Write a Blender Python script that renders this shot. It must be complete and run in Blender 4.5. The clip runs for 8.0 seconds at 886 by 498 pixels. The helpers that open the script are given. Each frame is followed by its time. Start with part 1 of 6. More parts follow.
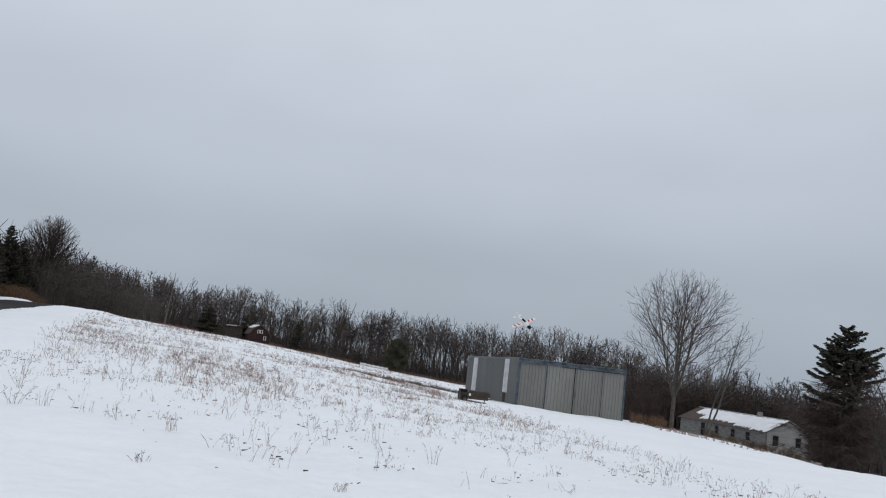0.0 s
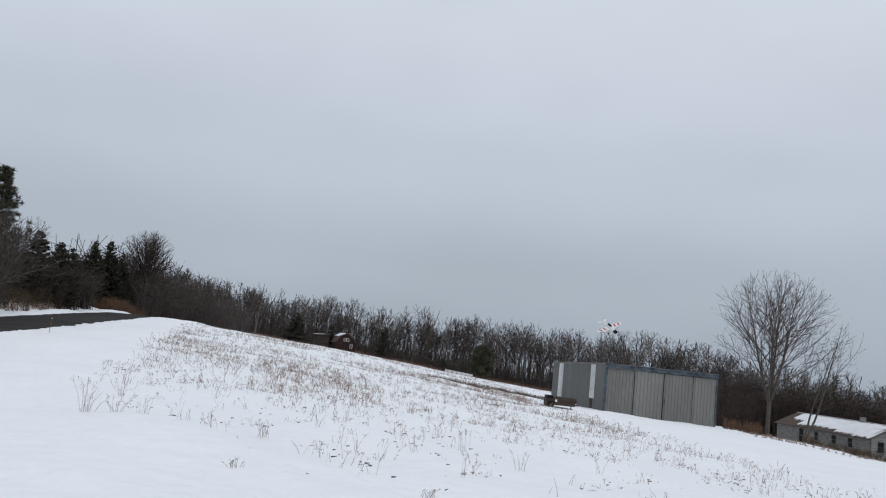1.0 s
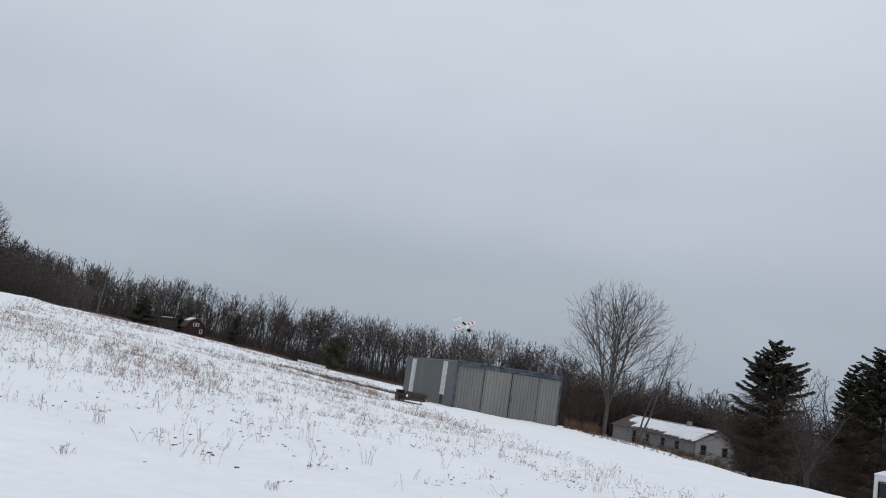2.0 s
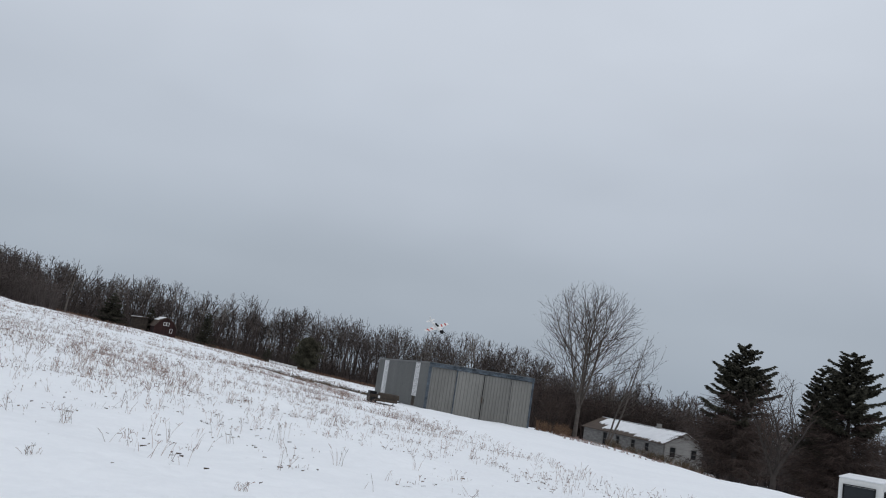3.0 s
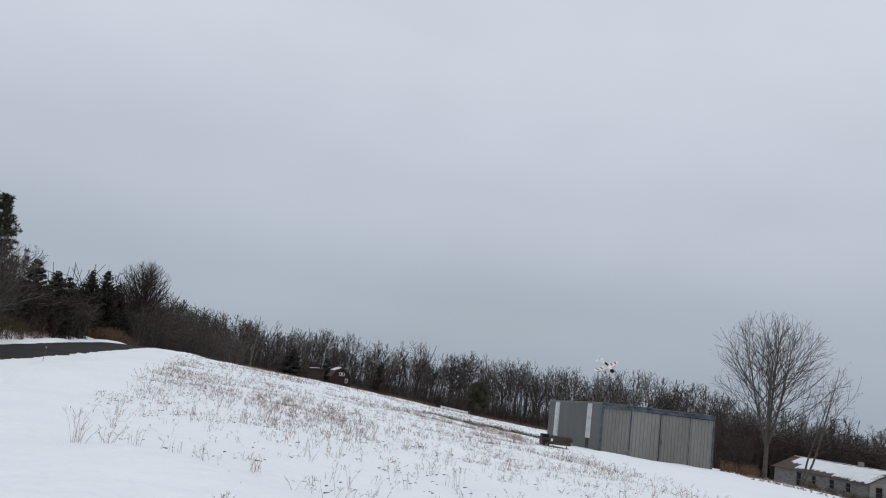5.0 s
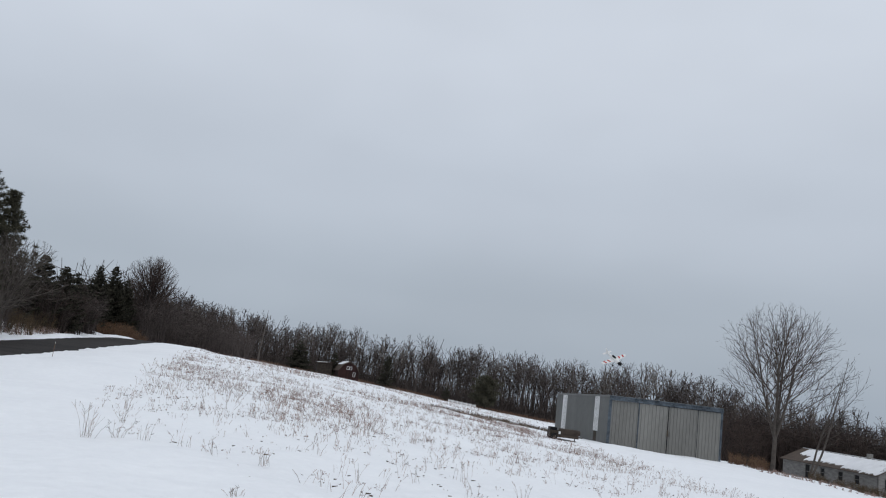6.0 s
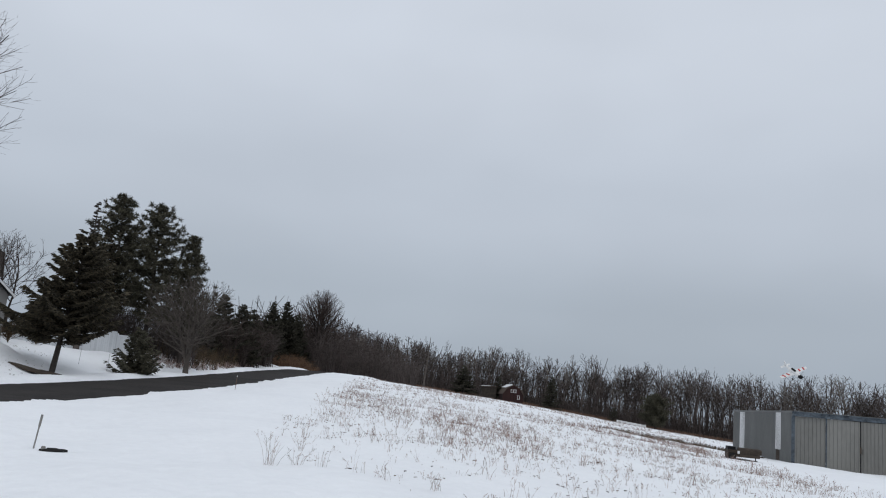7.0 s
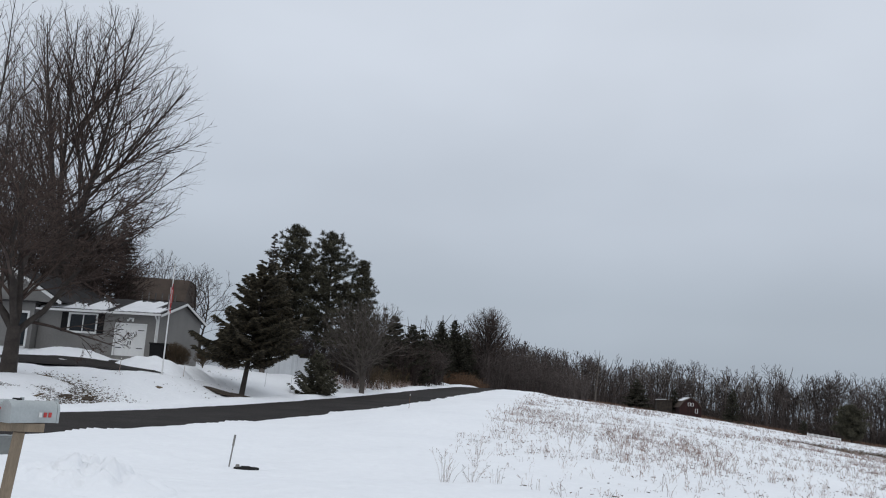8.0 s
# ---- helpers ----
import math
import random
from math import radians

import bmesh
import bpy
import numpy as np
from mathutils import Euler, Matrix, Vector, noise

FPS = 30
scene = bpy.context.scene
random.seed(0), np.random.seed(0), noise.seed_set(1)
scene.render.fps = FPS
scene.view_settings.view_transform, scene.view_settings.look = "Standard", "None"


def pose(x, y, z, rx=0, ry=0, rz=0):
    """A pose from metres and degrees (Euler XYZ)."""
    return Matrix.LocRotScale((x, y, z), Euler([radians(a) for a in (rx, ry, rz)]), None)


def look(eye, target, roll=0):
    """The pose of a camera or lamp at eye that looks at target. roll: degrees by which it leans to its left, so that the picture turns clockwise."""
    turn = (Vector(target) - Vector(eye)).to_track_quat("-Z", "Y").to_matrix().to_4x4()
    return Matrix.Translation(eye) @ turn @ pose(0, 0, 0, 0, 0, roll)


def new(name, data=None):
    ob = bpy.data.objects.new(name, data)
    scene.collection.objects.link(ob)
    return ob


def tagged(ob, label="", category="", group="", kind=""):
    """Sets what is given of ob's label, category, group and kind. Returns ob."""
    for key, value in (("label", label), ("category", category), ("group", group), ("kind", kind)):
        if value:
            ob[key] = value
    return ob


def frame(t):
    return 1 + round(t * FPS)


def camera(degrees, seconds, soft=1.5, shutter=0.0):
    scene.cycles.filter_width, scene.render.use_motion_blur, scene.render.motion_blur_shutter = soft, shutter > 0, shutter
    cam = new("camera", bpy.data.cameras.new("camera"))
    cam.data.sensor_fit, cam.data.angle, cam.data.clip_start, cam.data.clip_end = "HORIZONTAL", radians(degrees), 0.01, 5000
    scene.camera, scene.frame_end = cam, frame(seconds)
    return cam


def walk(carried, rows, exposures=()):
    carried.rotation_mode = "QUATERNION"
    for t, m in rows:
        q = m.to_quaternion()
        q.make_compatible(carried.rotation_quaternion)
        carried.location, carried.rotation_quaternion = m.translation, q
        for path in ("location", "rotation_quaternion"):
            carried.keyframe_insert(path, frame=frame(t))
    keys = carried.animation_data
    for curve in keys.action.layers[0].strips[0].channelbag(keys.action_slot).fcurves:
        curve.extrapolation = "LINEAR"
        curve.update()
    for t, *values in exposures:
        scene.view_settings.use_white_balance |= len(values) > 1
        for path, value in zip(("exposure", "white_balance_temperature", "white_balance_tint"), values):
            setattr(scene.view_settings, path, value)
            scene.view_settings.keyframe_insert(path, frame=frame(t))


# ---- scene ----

from math import atan2, cos, degrees, hypot, pi, sin, tan

# ---------------------------------------------------------------- camera
EYE = 1.6
cam = camera(56.6, 8.0, soft=1.1)
# seconds, yaw, pitch, roll: held in the hand, turning on the spot
ROWS = [
    (0, -0.86, 7.52, -6.44),
    (0.5, 3.95, 7.28, -5.84),
    (1, 5.01, 7.33, -5.86),
    (1.5, 1.73, 7.65, -6.83),
    (2, -5.13, 8.15, -8.40),
    (2.2, -7.43, 8.27, -8.98),
    (3.3, -6.45, 8.94, -8.32),
    (3.5, -2.55, 9.31, -7.71),
    (4, 6.35, 10.01, -6.37),
    (4.5, 6.39, 10.24, -6.41),
    (4.7, 5.44, 10.14, -6.66),
    (5.8, 4.27, 9.31, -6.97),
    (6, 5.23, 9.34, -6.62),
    (6.5, 9.88, 9.49, -5.77),
    (7, 16.55, 9.74, -4.86),
    (7.5, 23.42, 9.91, -4.05),
    (8, 28.23, 9.96, -3.72),
]
walk(cam, [(t, pose(0, 0, EYE, 90 + pitch, roll, yaw)) for t, yaw, pitch, roll in ROWS],
     ((0, -0.07), (0.5, -0.05), (1.0, -0.03), (1.5, -0.03), (2.0, -0.07), (3.5, -0.12), (4.0, -0.11), (4.5, -0.09), (6.5, -0.06), (7.0, -0.07), (7.5, -0.05), (8.0, -0.02)))

# ---------------------------------------------------------------- overcast daylight
SUN_EL, SUN_AZ = 40.0, 150.0
world = bpy.data.worlds.new("overcast_sky")
scene.world = world
world.use_nodes = True
wn, wl = world.node_tree.nodes, world.node_tree.links
wn.clear()
w_out = wn.new("ShaderNodeOutputWorld")
w_bg = wn.new("ShaderNodeBackground")
w_sky = wn.new("ShaderNodeTexSky")
w_sky.sky_type, w_sky.sun_disc = "NISHITA", False
w_sky.sun_elevation, w_sky.sun_rotation = radians(SUN_EL), radians(SUN_AZ)
w_sky.dust_density, w_sky.air_density = 4.0, 1.0
w_coord = wn.new("ShaderNodeTexCoord")
w_sep = wn.new("ShaderNodeSeparateXYZ")
wl.new(w_coord.outputs["Generated"], w_sep.inputs[0])
w_ramp = wn.new("ShaderNodeValToRGB")
w_ramp.color_ramp.interpolation = "EASE"
els = w_ramp.color_ramp.elements
els[0].position, els[0].color = 0.0, (0.372, 0.43, 0.502, 1)
els[1].position, els[1].color = 1.0, (0.86, 0.91, 0.98, 1)
for p, c in ((0.10, (0.43, 0.487, 0.56, 1)), (0.22, (0.54, 0.597, 0.68, 1)), (0.42, (0.645, 0.70, 0.785, 1))):
    e = els.new(p)
    e.color = c
wl.new(w_sep.outputs["Z"], w_ramp.inputs[0])
# slow, faint cloud mottling
w_map = wn.new("ShaderNodeMapping")
w_map.inputs["Scale"].default_value = (1.0, 1.0, 2.2)
wl.new(w_coord.outputs["Generated"], w_map.inputs[0])
w_noise = wn.new("ShaderNodeTexNoise")
w_noise.inputs["Scale"].default_value, w_noise.inputs["Detail"].default_value = 2.6, 3.0
wl.new(w_map.outputs[0], w_noise.inputs["Vector"])
w_mr = wn.new("ShaderNodeMapRange")
w_mr.inputs["From Min"].default_value, w_mr.inputs["From Max"].default_value = 0.3, 0.7
w_mr.inputs["To Min"].default_value, w_mr.inputs["To Max"].default_value = 0.955, 1.045
wl.new(w_noise.outputs["Fac"], w_mr.inputs[0])
w_mul = wn.new("ShaderNodeMixRGB")
w_mul.blend_type = "MULTIPLY"
w_mul.inputs[0].default_value = 1.0
wl.new(w_ramp.outputs[0], w_mul.inputs[1])
wl.new(w_mr.outputs[0], w_mul.inputs[2])
w_mix = wn.new("ShaderNodeMixRGB")
w_mix.inputs[0].default_value = 0.96
w_sc = wn.new("ShaderNodeMixRGB")
w_sc.blend_type, w_sc.inputs[0].default_value = "MULTIPLY", 1.0
w_sc.inputs[2].default_value = (0.1, 0.1, 0.1, 1)
wl.new(w_sky.outputs[0], w_sc.inputs[1])
wl.new(w_sc.outputs[0], w_mix.inputs[1])
wl.new(w_mul.outputs[0], w_mix.inputs[2])
wl.new(w_mix.outputs[0], w_bg.inputs[0])
w_bg.inputs[1].default_value = 1.0
wl.new(w_bg.outputs[0], w_out.inputs[0])

sun_data = bpy.data.lights.new("sun", "SUN")
sun_data.energy, sun_data.angle, sun_data.color = 0.35, radians(40), (1.0, 0.97, 0.93)
sun = new("sun", sun_data)
sun.matrix_world = look((60 * sin(radians(SUN_AZ)), 60 * cos(radians(SUN_AZ)), 60), (0, 0, 0))


# ---------------------------------------------------------------- materials
def mat(name, a, b=None, rough=0.8, scale=4.0, metal=0.0, bump=0.0, bscale=None, fine=None, coords="Object", stretch=(1, 1, 1), island=0.0, rand=0.0, spec=0.3):
    """Two-tone noise material with a second, finer scale and a bump."""
    m = bpy.data.materials.new(name)
    m.use_nodes = True
    n, l = m.node_tree.nodes, m.node_tree.links
    bs = n["Principled BSDF"]
    bs.inputs["Roughness"].default_value, bs.inputs["Metallic"].default_value = rough, metal
    bs.inputs["Specular IOR Level"].default_value = spec
    b = b or tuple(c * 0.7 for c in a)
    tc = n.new("ShaderNodeTexCoord")
    mp = n.new("ShaderNodeMapping")
    mp.inputs["Scale"].default_value = stretch
    l.new(tc.outputs[coords], mp.inputs[0])
    n1 = n.new("ShaderNodeTexNoise")
    n1.inputs["Scale"].default_value, n1.inputs["Detail"].default_value = scale, 5
    l.new(mp.outputs[0], n1.inputs["Vector"])
    n2 = n.new("ShaderNodeTexNoise")
    n2.inputs["Scale"].default_value, n2.inputs["Detail"].default_value = fine or scale * 9, 4
    l.new(mp.outputs[0], n2.inputs["Vector"])
    add = n.new("ShaderNodeMath")
    add.operation = "MULTIPLY_ADD"
    add.inputs[1].default_value = 0.4
    l.new(n2.outputs["Fac"], add.inputs[0])
    sc = n.new("ShaderNodeMath")
    sc.operation = "MULTIPLY"
    sc.inputs[1].default_value = 0.6
    l.new(n1.outputs["Fac"], sc.inputs[0])
    l.new(sc.outputs[0], add.inputs[2])
    last = add.outputs[0]
    if island or rand:
        if island:
            g = n.new("ShaderNodeNewGeometry")
            src, amt = g.outputs["Random Per Island"], island
        else:
            g = n.new("ShaderNodeObjectInfo")
            src, amt = g.outputs["Random"], rand
        ma = n.new("ShaderNodeMath")
        ma.operation = "MULTIPLY_ADD"
        ma.inputs[1].default_value = amt
        l.new(src, ma.inputs[0])
        ms = n.new("ShaderNodeMath")
        ms.operation = "SUBTRACT"
        ms.inputs[1].default_value = amt / 2
        l.new(last, ms.inputs[0])
        l.new(ms.outputs[0], ma.inputs[2])
        last = ma.outputs[0]
    rp = n.new("ShaderNodeValToRGB")
    rp.color_ramp.elements[0].position, rp.color_ramp.elements[0].color = 0.33, (*b, 1)
    rp.color_ramp.elements[1].position, rp.color_ramp.elements[1].color = 0.66, (*a, 1)
    l.new(last, rp.inputs[0])
    l.new(rp.outputs[0], bs.inputs["Base Color"])
    if bump:
        n3 = n.new("ShaderNodeTexNoise")
        n3.inputs["Scale"].default_value, n3.inputs["Detail"].default_value = bscale or scale * 5, 6
        l.new(mp.outputs[0], n3.inputs["Vector"])
        bp = n.new("ShaderNodeBump")
        bp.inputs["Strength"].default_value, bp.inputs["Distance"].default_value = 1.0, bump
        l.new(n3.outputs["Fac"], bp.inputs["Height"])
        l.new(bp.outputs[0], bs.inputs["Normal"])
    return m


SNOW = mat("snow", (0.895, 0.91, 0.93), (0.83, 0.845, 0.87), 0.65, 0.35, bump=0.085, bscale=2.6, fine=5.0, spec=0.2)
ROOF_SNOW = mat("roof_snow", (0.84, 0.85, 0.87), (0.70, 0.71, 0.73), 0.65, 0.8, bump=0.03)
ASPHALT = mat("wet_asphalt", (0.041, 0.036, 0.034), (0.017, 0.0152, 0.0145), 0.8, 0.35, bump=0.006, bscale=50, fine=3.5, spec=0.1)
BARK = mat("grey_bark", (0.062, 0.052, 0.046), (0.028, 0.023, 0.021), 0.95, 3.0, island=0.3)
TWIG = mat("bare_twigs", (0.090, 0.064, 0.054), (0.038, 0.027, 0.023), 0.95, 1.0, island=0.5)
PALE_BARK = mat("pale_grey_bark", (0.125, 0.108, 0.095), (0.058, 0.049, 0.043), 0.95, 2.0, island=0.4)
WOODS = mat("far_woods_bark", (0.104, 0.085, 0.078), (0.046, 0.037, 0.034), 0.95, 0.05, fine=0.5, island=0.35)
PALE_WOODS = mat("far_woods_pale_bark", (0.20, 0.175, 0.155), (0.085, 0.072, 0.064), 0.95, 0.08, fine=0.8, island=0.4)
UNDERWOOD = mat("underwood_bark", (0.100, 0.081, 0.074), (0.044, 0.035, 0.032), 0.95, 0.06, fine=0.6, island=0.4)
EDGE_GRASS = mat("field_edge_dry_grass", (0.17, 0.105, 0.07), (0.07, 0.045, 0.035), 0.95, 0.3, island=0.6)
SPRUCE = mat("spruce_needles", (0.078, 0.073, 0.052), (0.031, 0.030, 0.022), 0.85, 0.6, island=0.5)
PINE = mat("pine_needles", (0.100, 0.093, 0.062), (0.038, 0.036, 0.026), 0.85, 0.6, island=0.5)
BROWN_SPRUCE = mat("browning_needles", (0.084, 0.070, 0.045), (0.030, 0.027, 0.019), 0.9, 0.5, island=0.6)
DRY = mat("dry_grass", (0.42, 0.312, 0.268), (0.185, 0.132, 0.114), 0.95, 2.0, island=0.7)
DRY_ORANGE = mat("dry_orange_grass", (0.20, 0.122, 0.075), (0.095, 0.058, 0.038), 0.95, 0.5, island=0.6)
BRUSH = mat("reddish_brush", (0.068, 0.049, 0.042), (0.029, 0.022, 0.0195), 0.95, 0.4, island=0.6)
SOIL = mat("bare_soil", (0.085, 0.062, 0.045), (0.035, 0.027, 0.022), 0.95, 2.5, bump=0.02)
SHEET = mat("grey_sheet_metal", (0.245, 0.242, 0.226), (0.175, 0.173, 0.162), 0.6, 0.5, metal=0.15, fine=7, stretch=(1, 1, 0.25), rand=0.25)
# darker grey for the hangar's sides, back, roof and eave trim
SHEET_SIDE = mat("darker_sheet_metal", (0.165, 0.168, 0.162), (0.115, 0.118, 0.115), 0.55, 0.5, metal=0.15, fine=7, stretch=(1, 1, 0.2), rand=0.2)
BLUE_TRIM = mat("weathered_blue_trim", (0.115, 0.145, 0.175), (0.014, 0.018, 0.024), 0.6, 1.6, fine=7)
WHITE = mat("white_paint", (0.76, 0.76, 0.75), (0.66, 0.66, 0.65), 0.5, 1.5)
SIDING = mat("grey_siding", (0.225, 0.217, 0.207), (0.175, 0.168, 0.16), 0.65, 0.7, fine=9, rand=0.2)
FOUNDATION = mat("concrete_block", (0.26, 0.25, 0.23), (0.17, 0.165, 0.155), 0.9, 1.5, bump=0.01)
SHINGLE = mat("dark_shingles", (0.040, 0.038, 0.038), (0.022, 0.021, 0.022), 0.9, 2.0, fine=16)
BROWN_ROOF = mat("brown_roof", (0.10, 0.075, 0.06), (0.06, 0.046, 0.038), 0.9, 1.0)
GLASS = mat("dark_window_glass", (0.02, 0.024, 0.028), (0.012, 0.014, 0.017), 0.08, 0.8, spec=0.25)
BLACK = mat("black_plastic", (0.014, 0.014, 0.015), (0.008, 0.008, 0.009), 0.6, 2.0, spec=0.12)
RUBBER = mat("black_rubber", (0.022, 0.021, 0.02), (0.012, 0.012, 0.012), 0.85, 4.0)
GREY_WOOD = mat("weathered_boards", (0.24, 0.232, 0.222), (0.085, 0.08, 0.076), 0.9, 1.2, fine=9, stretch=(1, 1, 4), rand=0.4)
POST_WOOD = mat("treated_post_wood", (0.29, 0.23, 0.165), (0.17, 0.135, 0.10), 0.85, 2.0, fine=25, stretch=(6, 6, 1), bump=0.003)
RUST = mat("rusty_brown_wood", (0.070, 0.055, 0.043), (0.026, 0.021, 0.018), 0.9, 1.8, rand=0.3)
RED_BARN = mat("dark_red_boards", (0.034, 0.013, 0.0115), (0.018, 0.008, 0.0075), 0.85, 0.8, rand=0.3)
MAIL = mat("galvanised_mailbox", (0.44, 0.47, 0.47), (0.34, 0.365, 0.37), 0.5, 5.0, metal=0.2)
RED = mat("faded_red", (0.50, 0.06, 0.055), (0.36, 0.04, 0.04), 0.6, 5.0)
NAVY = mat("navy_cloth", (0.03, 0.045, 0.12), (0.02, 0.03, 0.08), 0.8, 5.0)
METAL = mat("pale_metal", (0.52, 0.52, 0.52), (0.40, 0.40, 0.40), 0.4, 3.0, metal=0.5)
VINYL = mat("white_vinyl", (0.82, 0.82, 0.82), (0.74, 0.74, 0.74), 0.5, 1.0, rand=0.3)
FENCE = mat("grey_white_vinyl", (0.60, 0.62, 0.64), (0.50, 0.52, 0.54), 0.55, 1.0, rand=0.3)
CAMPER = mat("camper_fibreglass", (0.68, 0.68, 0.66), (0.60, 0.60, 0.585), 0.4, 0.8)
BROWN_LEAF = mat("brown_leaves", (0.12, 0.085, 0.05), (0.05, 0.036, 0.024), 0.95, 2.0, island=0.6)
CRUMBS = mat("weathered_leaf_crumbs", (0.21, 0.16, 0.125), (0.085, 0.064, 0.05), 0.95, 2.0, island=0.6)


# ---------------------------------------------------------------- mesh helpers
def put(name, bm, material, parent=None, label="", m=None):
    me = bpy.data.meshes.new(name)
    bm.to_mesh(me)
    bm.free()
    me.materials.append(material)
    ob = new(name, me)
    if m is not None:
        ob.matrix_basis = m
    if parent:
        ob.parent = parent
    if label:
        ob["label"] = label
    return ob


def part(name, bm, material, parent, label=""):
    return put(name, bm, material, parent, label)


def thing(name, m, label, category, group="", kind=""):
    ob = new(name)
    ob.matrix_basis = m
    ob.empty_display_size = 0.2
    return tagged(ob, label, category, group, kind)


def box(bm, x0, x1, y0, y1, z0, z1, bevel=0.0):
    vs = [bm.verts.new(p) for p in ((x0, y0, z0), (x1, y0, z0), (x1, y1, z0), (x0, y1, z0), (x0, y0, z1), (x1, y0, z1), (x1, y1, z1), (x0, y1, z1))]
    fs = [bm.faces.new([vs[i] for i in f]) for f in ((3, 2, 1, 0), (4, 5, 6, 7), (0, 1, 5, 4), (1, 2, 6, 5), (2, 3, 7, 6), (3, 0, 4, 7))]
    if bevel:
        bmesh.ops.bevel(bm, geom=list({e for f in fs for e in f.edges}), offset=bevel, segments=2, affect="EDGES", profile=0.6)
    return bm


def boxed(x0, x1, y0, y1, z0, z1, bevel=0.0):
    return box(bmesh.new(), x0, x1, y0, y1, z0, z1, bevel)


def prism(points, axis, a, b):
    """Extrude a closed outline of 2D points along an axis from a to b."""
    bm = bmesh.new()
    if axis == "y":
        f = lambda p, t: (p[0], t, p[1])
    elif axis == "x":
        f = lambda p, t: (t, p[0], p[1])
    else:
        f = lambda p, t: (p[0], p[1], t)
    r0 = [bm.verts.new(f(p, a)) for p in points]
    r1 = [bm.verts.new(f(p, b)) for p in points]
    n = len(points)
    bm.faces.new(r0)
    bm.faces.new(r1[::-1])
    for i in range(n):
        bm.faces.new((r0[i], r1[i], r1[(i + 1) % n], r0[(i + 1) % n]))
    bmesh.ops.recalc_face_normals(bm, faces=bm.faces)
    return bm


def tube(bm, p0, p1, r0, r1=None, n=10):
    r1 = r0 if r1 is None else r1
    p0, p1 = Vector(p0), Vector(p1)
    d = (p1 - p0).normalized()
    u = d.orthogonal().normalized()
    v = d.cross(u)
    a = [bm.verts.new(p0 + (u * cos(2 * pi * i / n) + v * sin(2 * pi * i / n)) * r0) for i in range(n)]
    b = [bm.verts.new(p1 + (u * cos(2 * pi * i / n) + v * sin(2 * pi * i / n)) * r1) for i in range(n)]
    for i in range(n):
        bm.faces.new((a[i], a[(i + 1) % n], b[(i + 1) % n], b[i]))
    bm.faces.new(a[::-1])
    bm.faces.new(b)
    return bm


def tubed(*args, **kw):
    return tube(bmesh.new(), *args, **kw)


def seg_arrays(segs, sides=3):
    """Tapered prisms round segments (n x 8: p0, p1, r0, r1): verts and quads."""
    s = np.asarray(segs, dtype=np.float64)
    p0, p1, r0, r1 = s[:, :3], s[:, 3:6], s[:, 6], s[:, 7]
    d = p1 - p0
    d /= np.linalg.norm(d, axis=1, keepdims=True) + 1e-9
    ref = np.where(np.abs(d[:, 2:3]) > 0.9, np.array([[1.0, 0, 0]]), np.array([[0, 0, 1.0]]))
    u = np.cross(d, ref)
    u /= np.linalg.norm(u, axis=1, keepdims=True) + 1e-9
    v = np.cross(d, u)
    ang = 2 * pi * np.arange(sides) / sides
    ring = u[:, None, :] * np.cos(ang)[None, :, None] + v[:, None, :] * np.sin(ang)[None, :, None]
    a = p0[:, None, :] + ring * r0[:, None, None]
    b = p1[:, None, :] + ring * r1[:, None, None]
    verts = np.concatenate([a, b], axis=1).reshape(-1, 3)
    i = np.arange(sides)
    quad = np.stack([i, (i + 1) % sides, sides + (i + 1) % sides, sides + i], axis=1)
    faces = (quad[None] + (np.arange(len(s)) * 2 * sides)[:, None, None]).reshape(-1, 4)
    return verts, faces


def raw_mesh(name, verts, faces, material, smooth=False):
    me = bpy.data.meshes.new(name)
    k = faces.shape[1]
    me.vertices.add(len(verts))
    me.vertices.foreach_set("co", verts.astype(np.float32).ravel())
    me.loops.add(faces.size)
    me.loops.foreach_set("vertex_index", faces.astype(np.int32).ravel())
    me.polygons.add(len(faces))
    me.polygons.foreach_set("loop_start", np.arange(0, faces.size, k, dtype=np.int32))
    me.polygons.foreach_set("loop_total", np.full(len(faces), k, dtype=np.int32))
    me.update(calc_edges=True)
    me.shade_smooth() if smooth else me.shade_flat()
    me.materials.append(material)
    return me


def blade_arrays(segs, seed=5):
    """Flat tapered blades along segments, each turned at random: needles, stems and the finest twigs."""
    s = np.asarray(segs, dtype=np.float64)
    p0, p1 = s[:, :3], s[:, 3:6]
    d = p1 - p0
    d /= np.linalg.norm(d, axis=1, keepdims=True) + 1e-9
    u = np.cross(d, np.random.default_rng(seed).normal(size=d.shape))
    u /= np.linalg.norm(u, axis=1, keepdims=True) + 1e-9
    a, b = u * s[:, 6:7] * 1.35, u * s[:, 7:8] * 1.35
    verts = np.stack([p0 - a, p0 + a, p1 + b, p1 - b], axis=1).reshape(-1, 3)
    return verts, np.arange(len(s) * 4).reshape(-1, 4)


def seg_object(name, segs, material, parent=None, sides=3, label="", thin=0.0):
    """One mesh of tapered prisms; segments thinner than thin are blades."""
    s = np.asarray(segs, dtype=np.float64)
    fine = s[:, 6] < thin
    vs, fs, n = [], [], 0
    if (~fine).any():
        v, f = seg_arrays(s[~fine], sides)
        vs.append(v), fs.append(f)
        n = len(v)
    if fine.any():
        v, f = blade_arrays(s[fine])
        vs.append(v), fs.append(f + n)
    ob = new(name, raw_mesh(name, np.concatenate(vs), np.concatenate(fs), material, sides > 3 and not fine.any()))
    if parent:
        ob.parent = parent
    if label:
        ob["label"] = label
    return ob


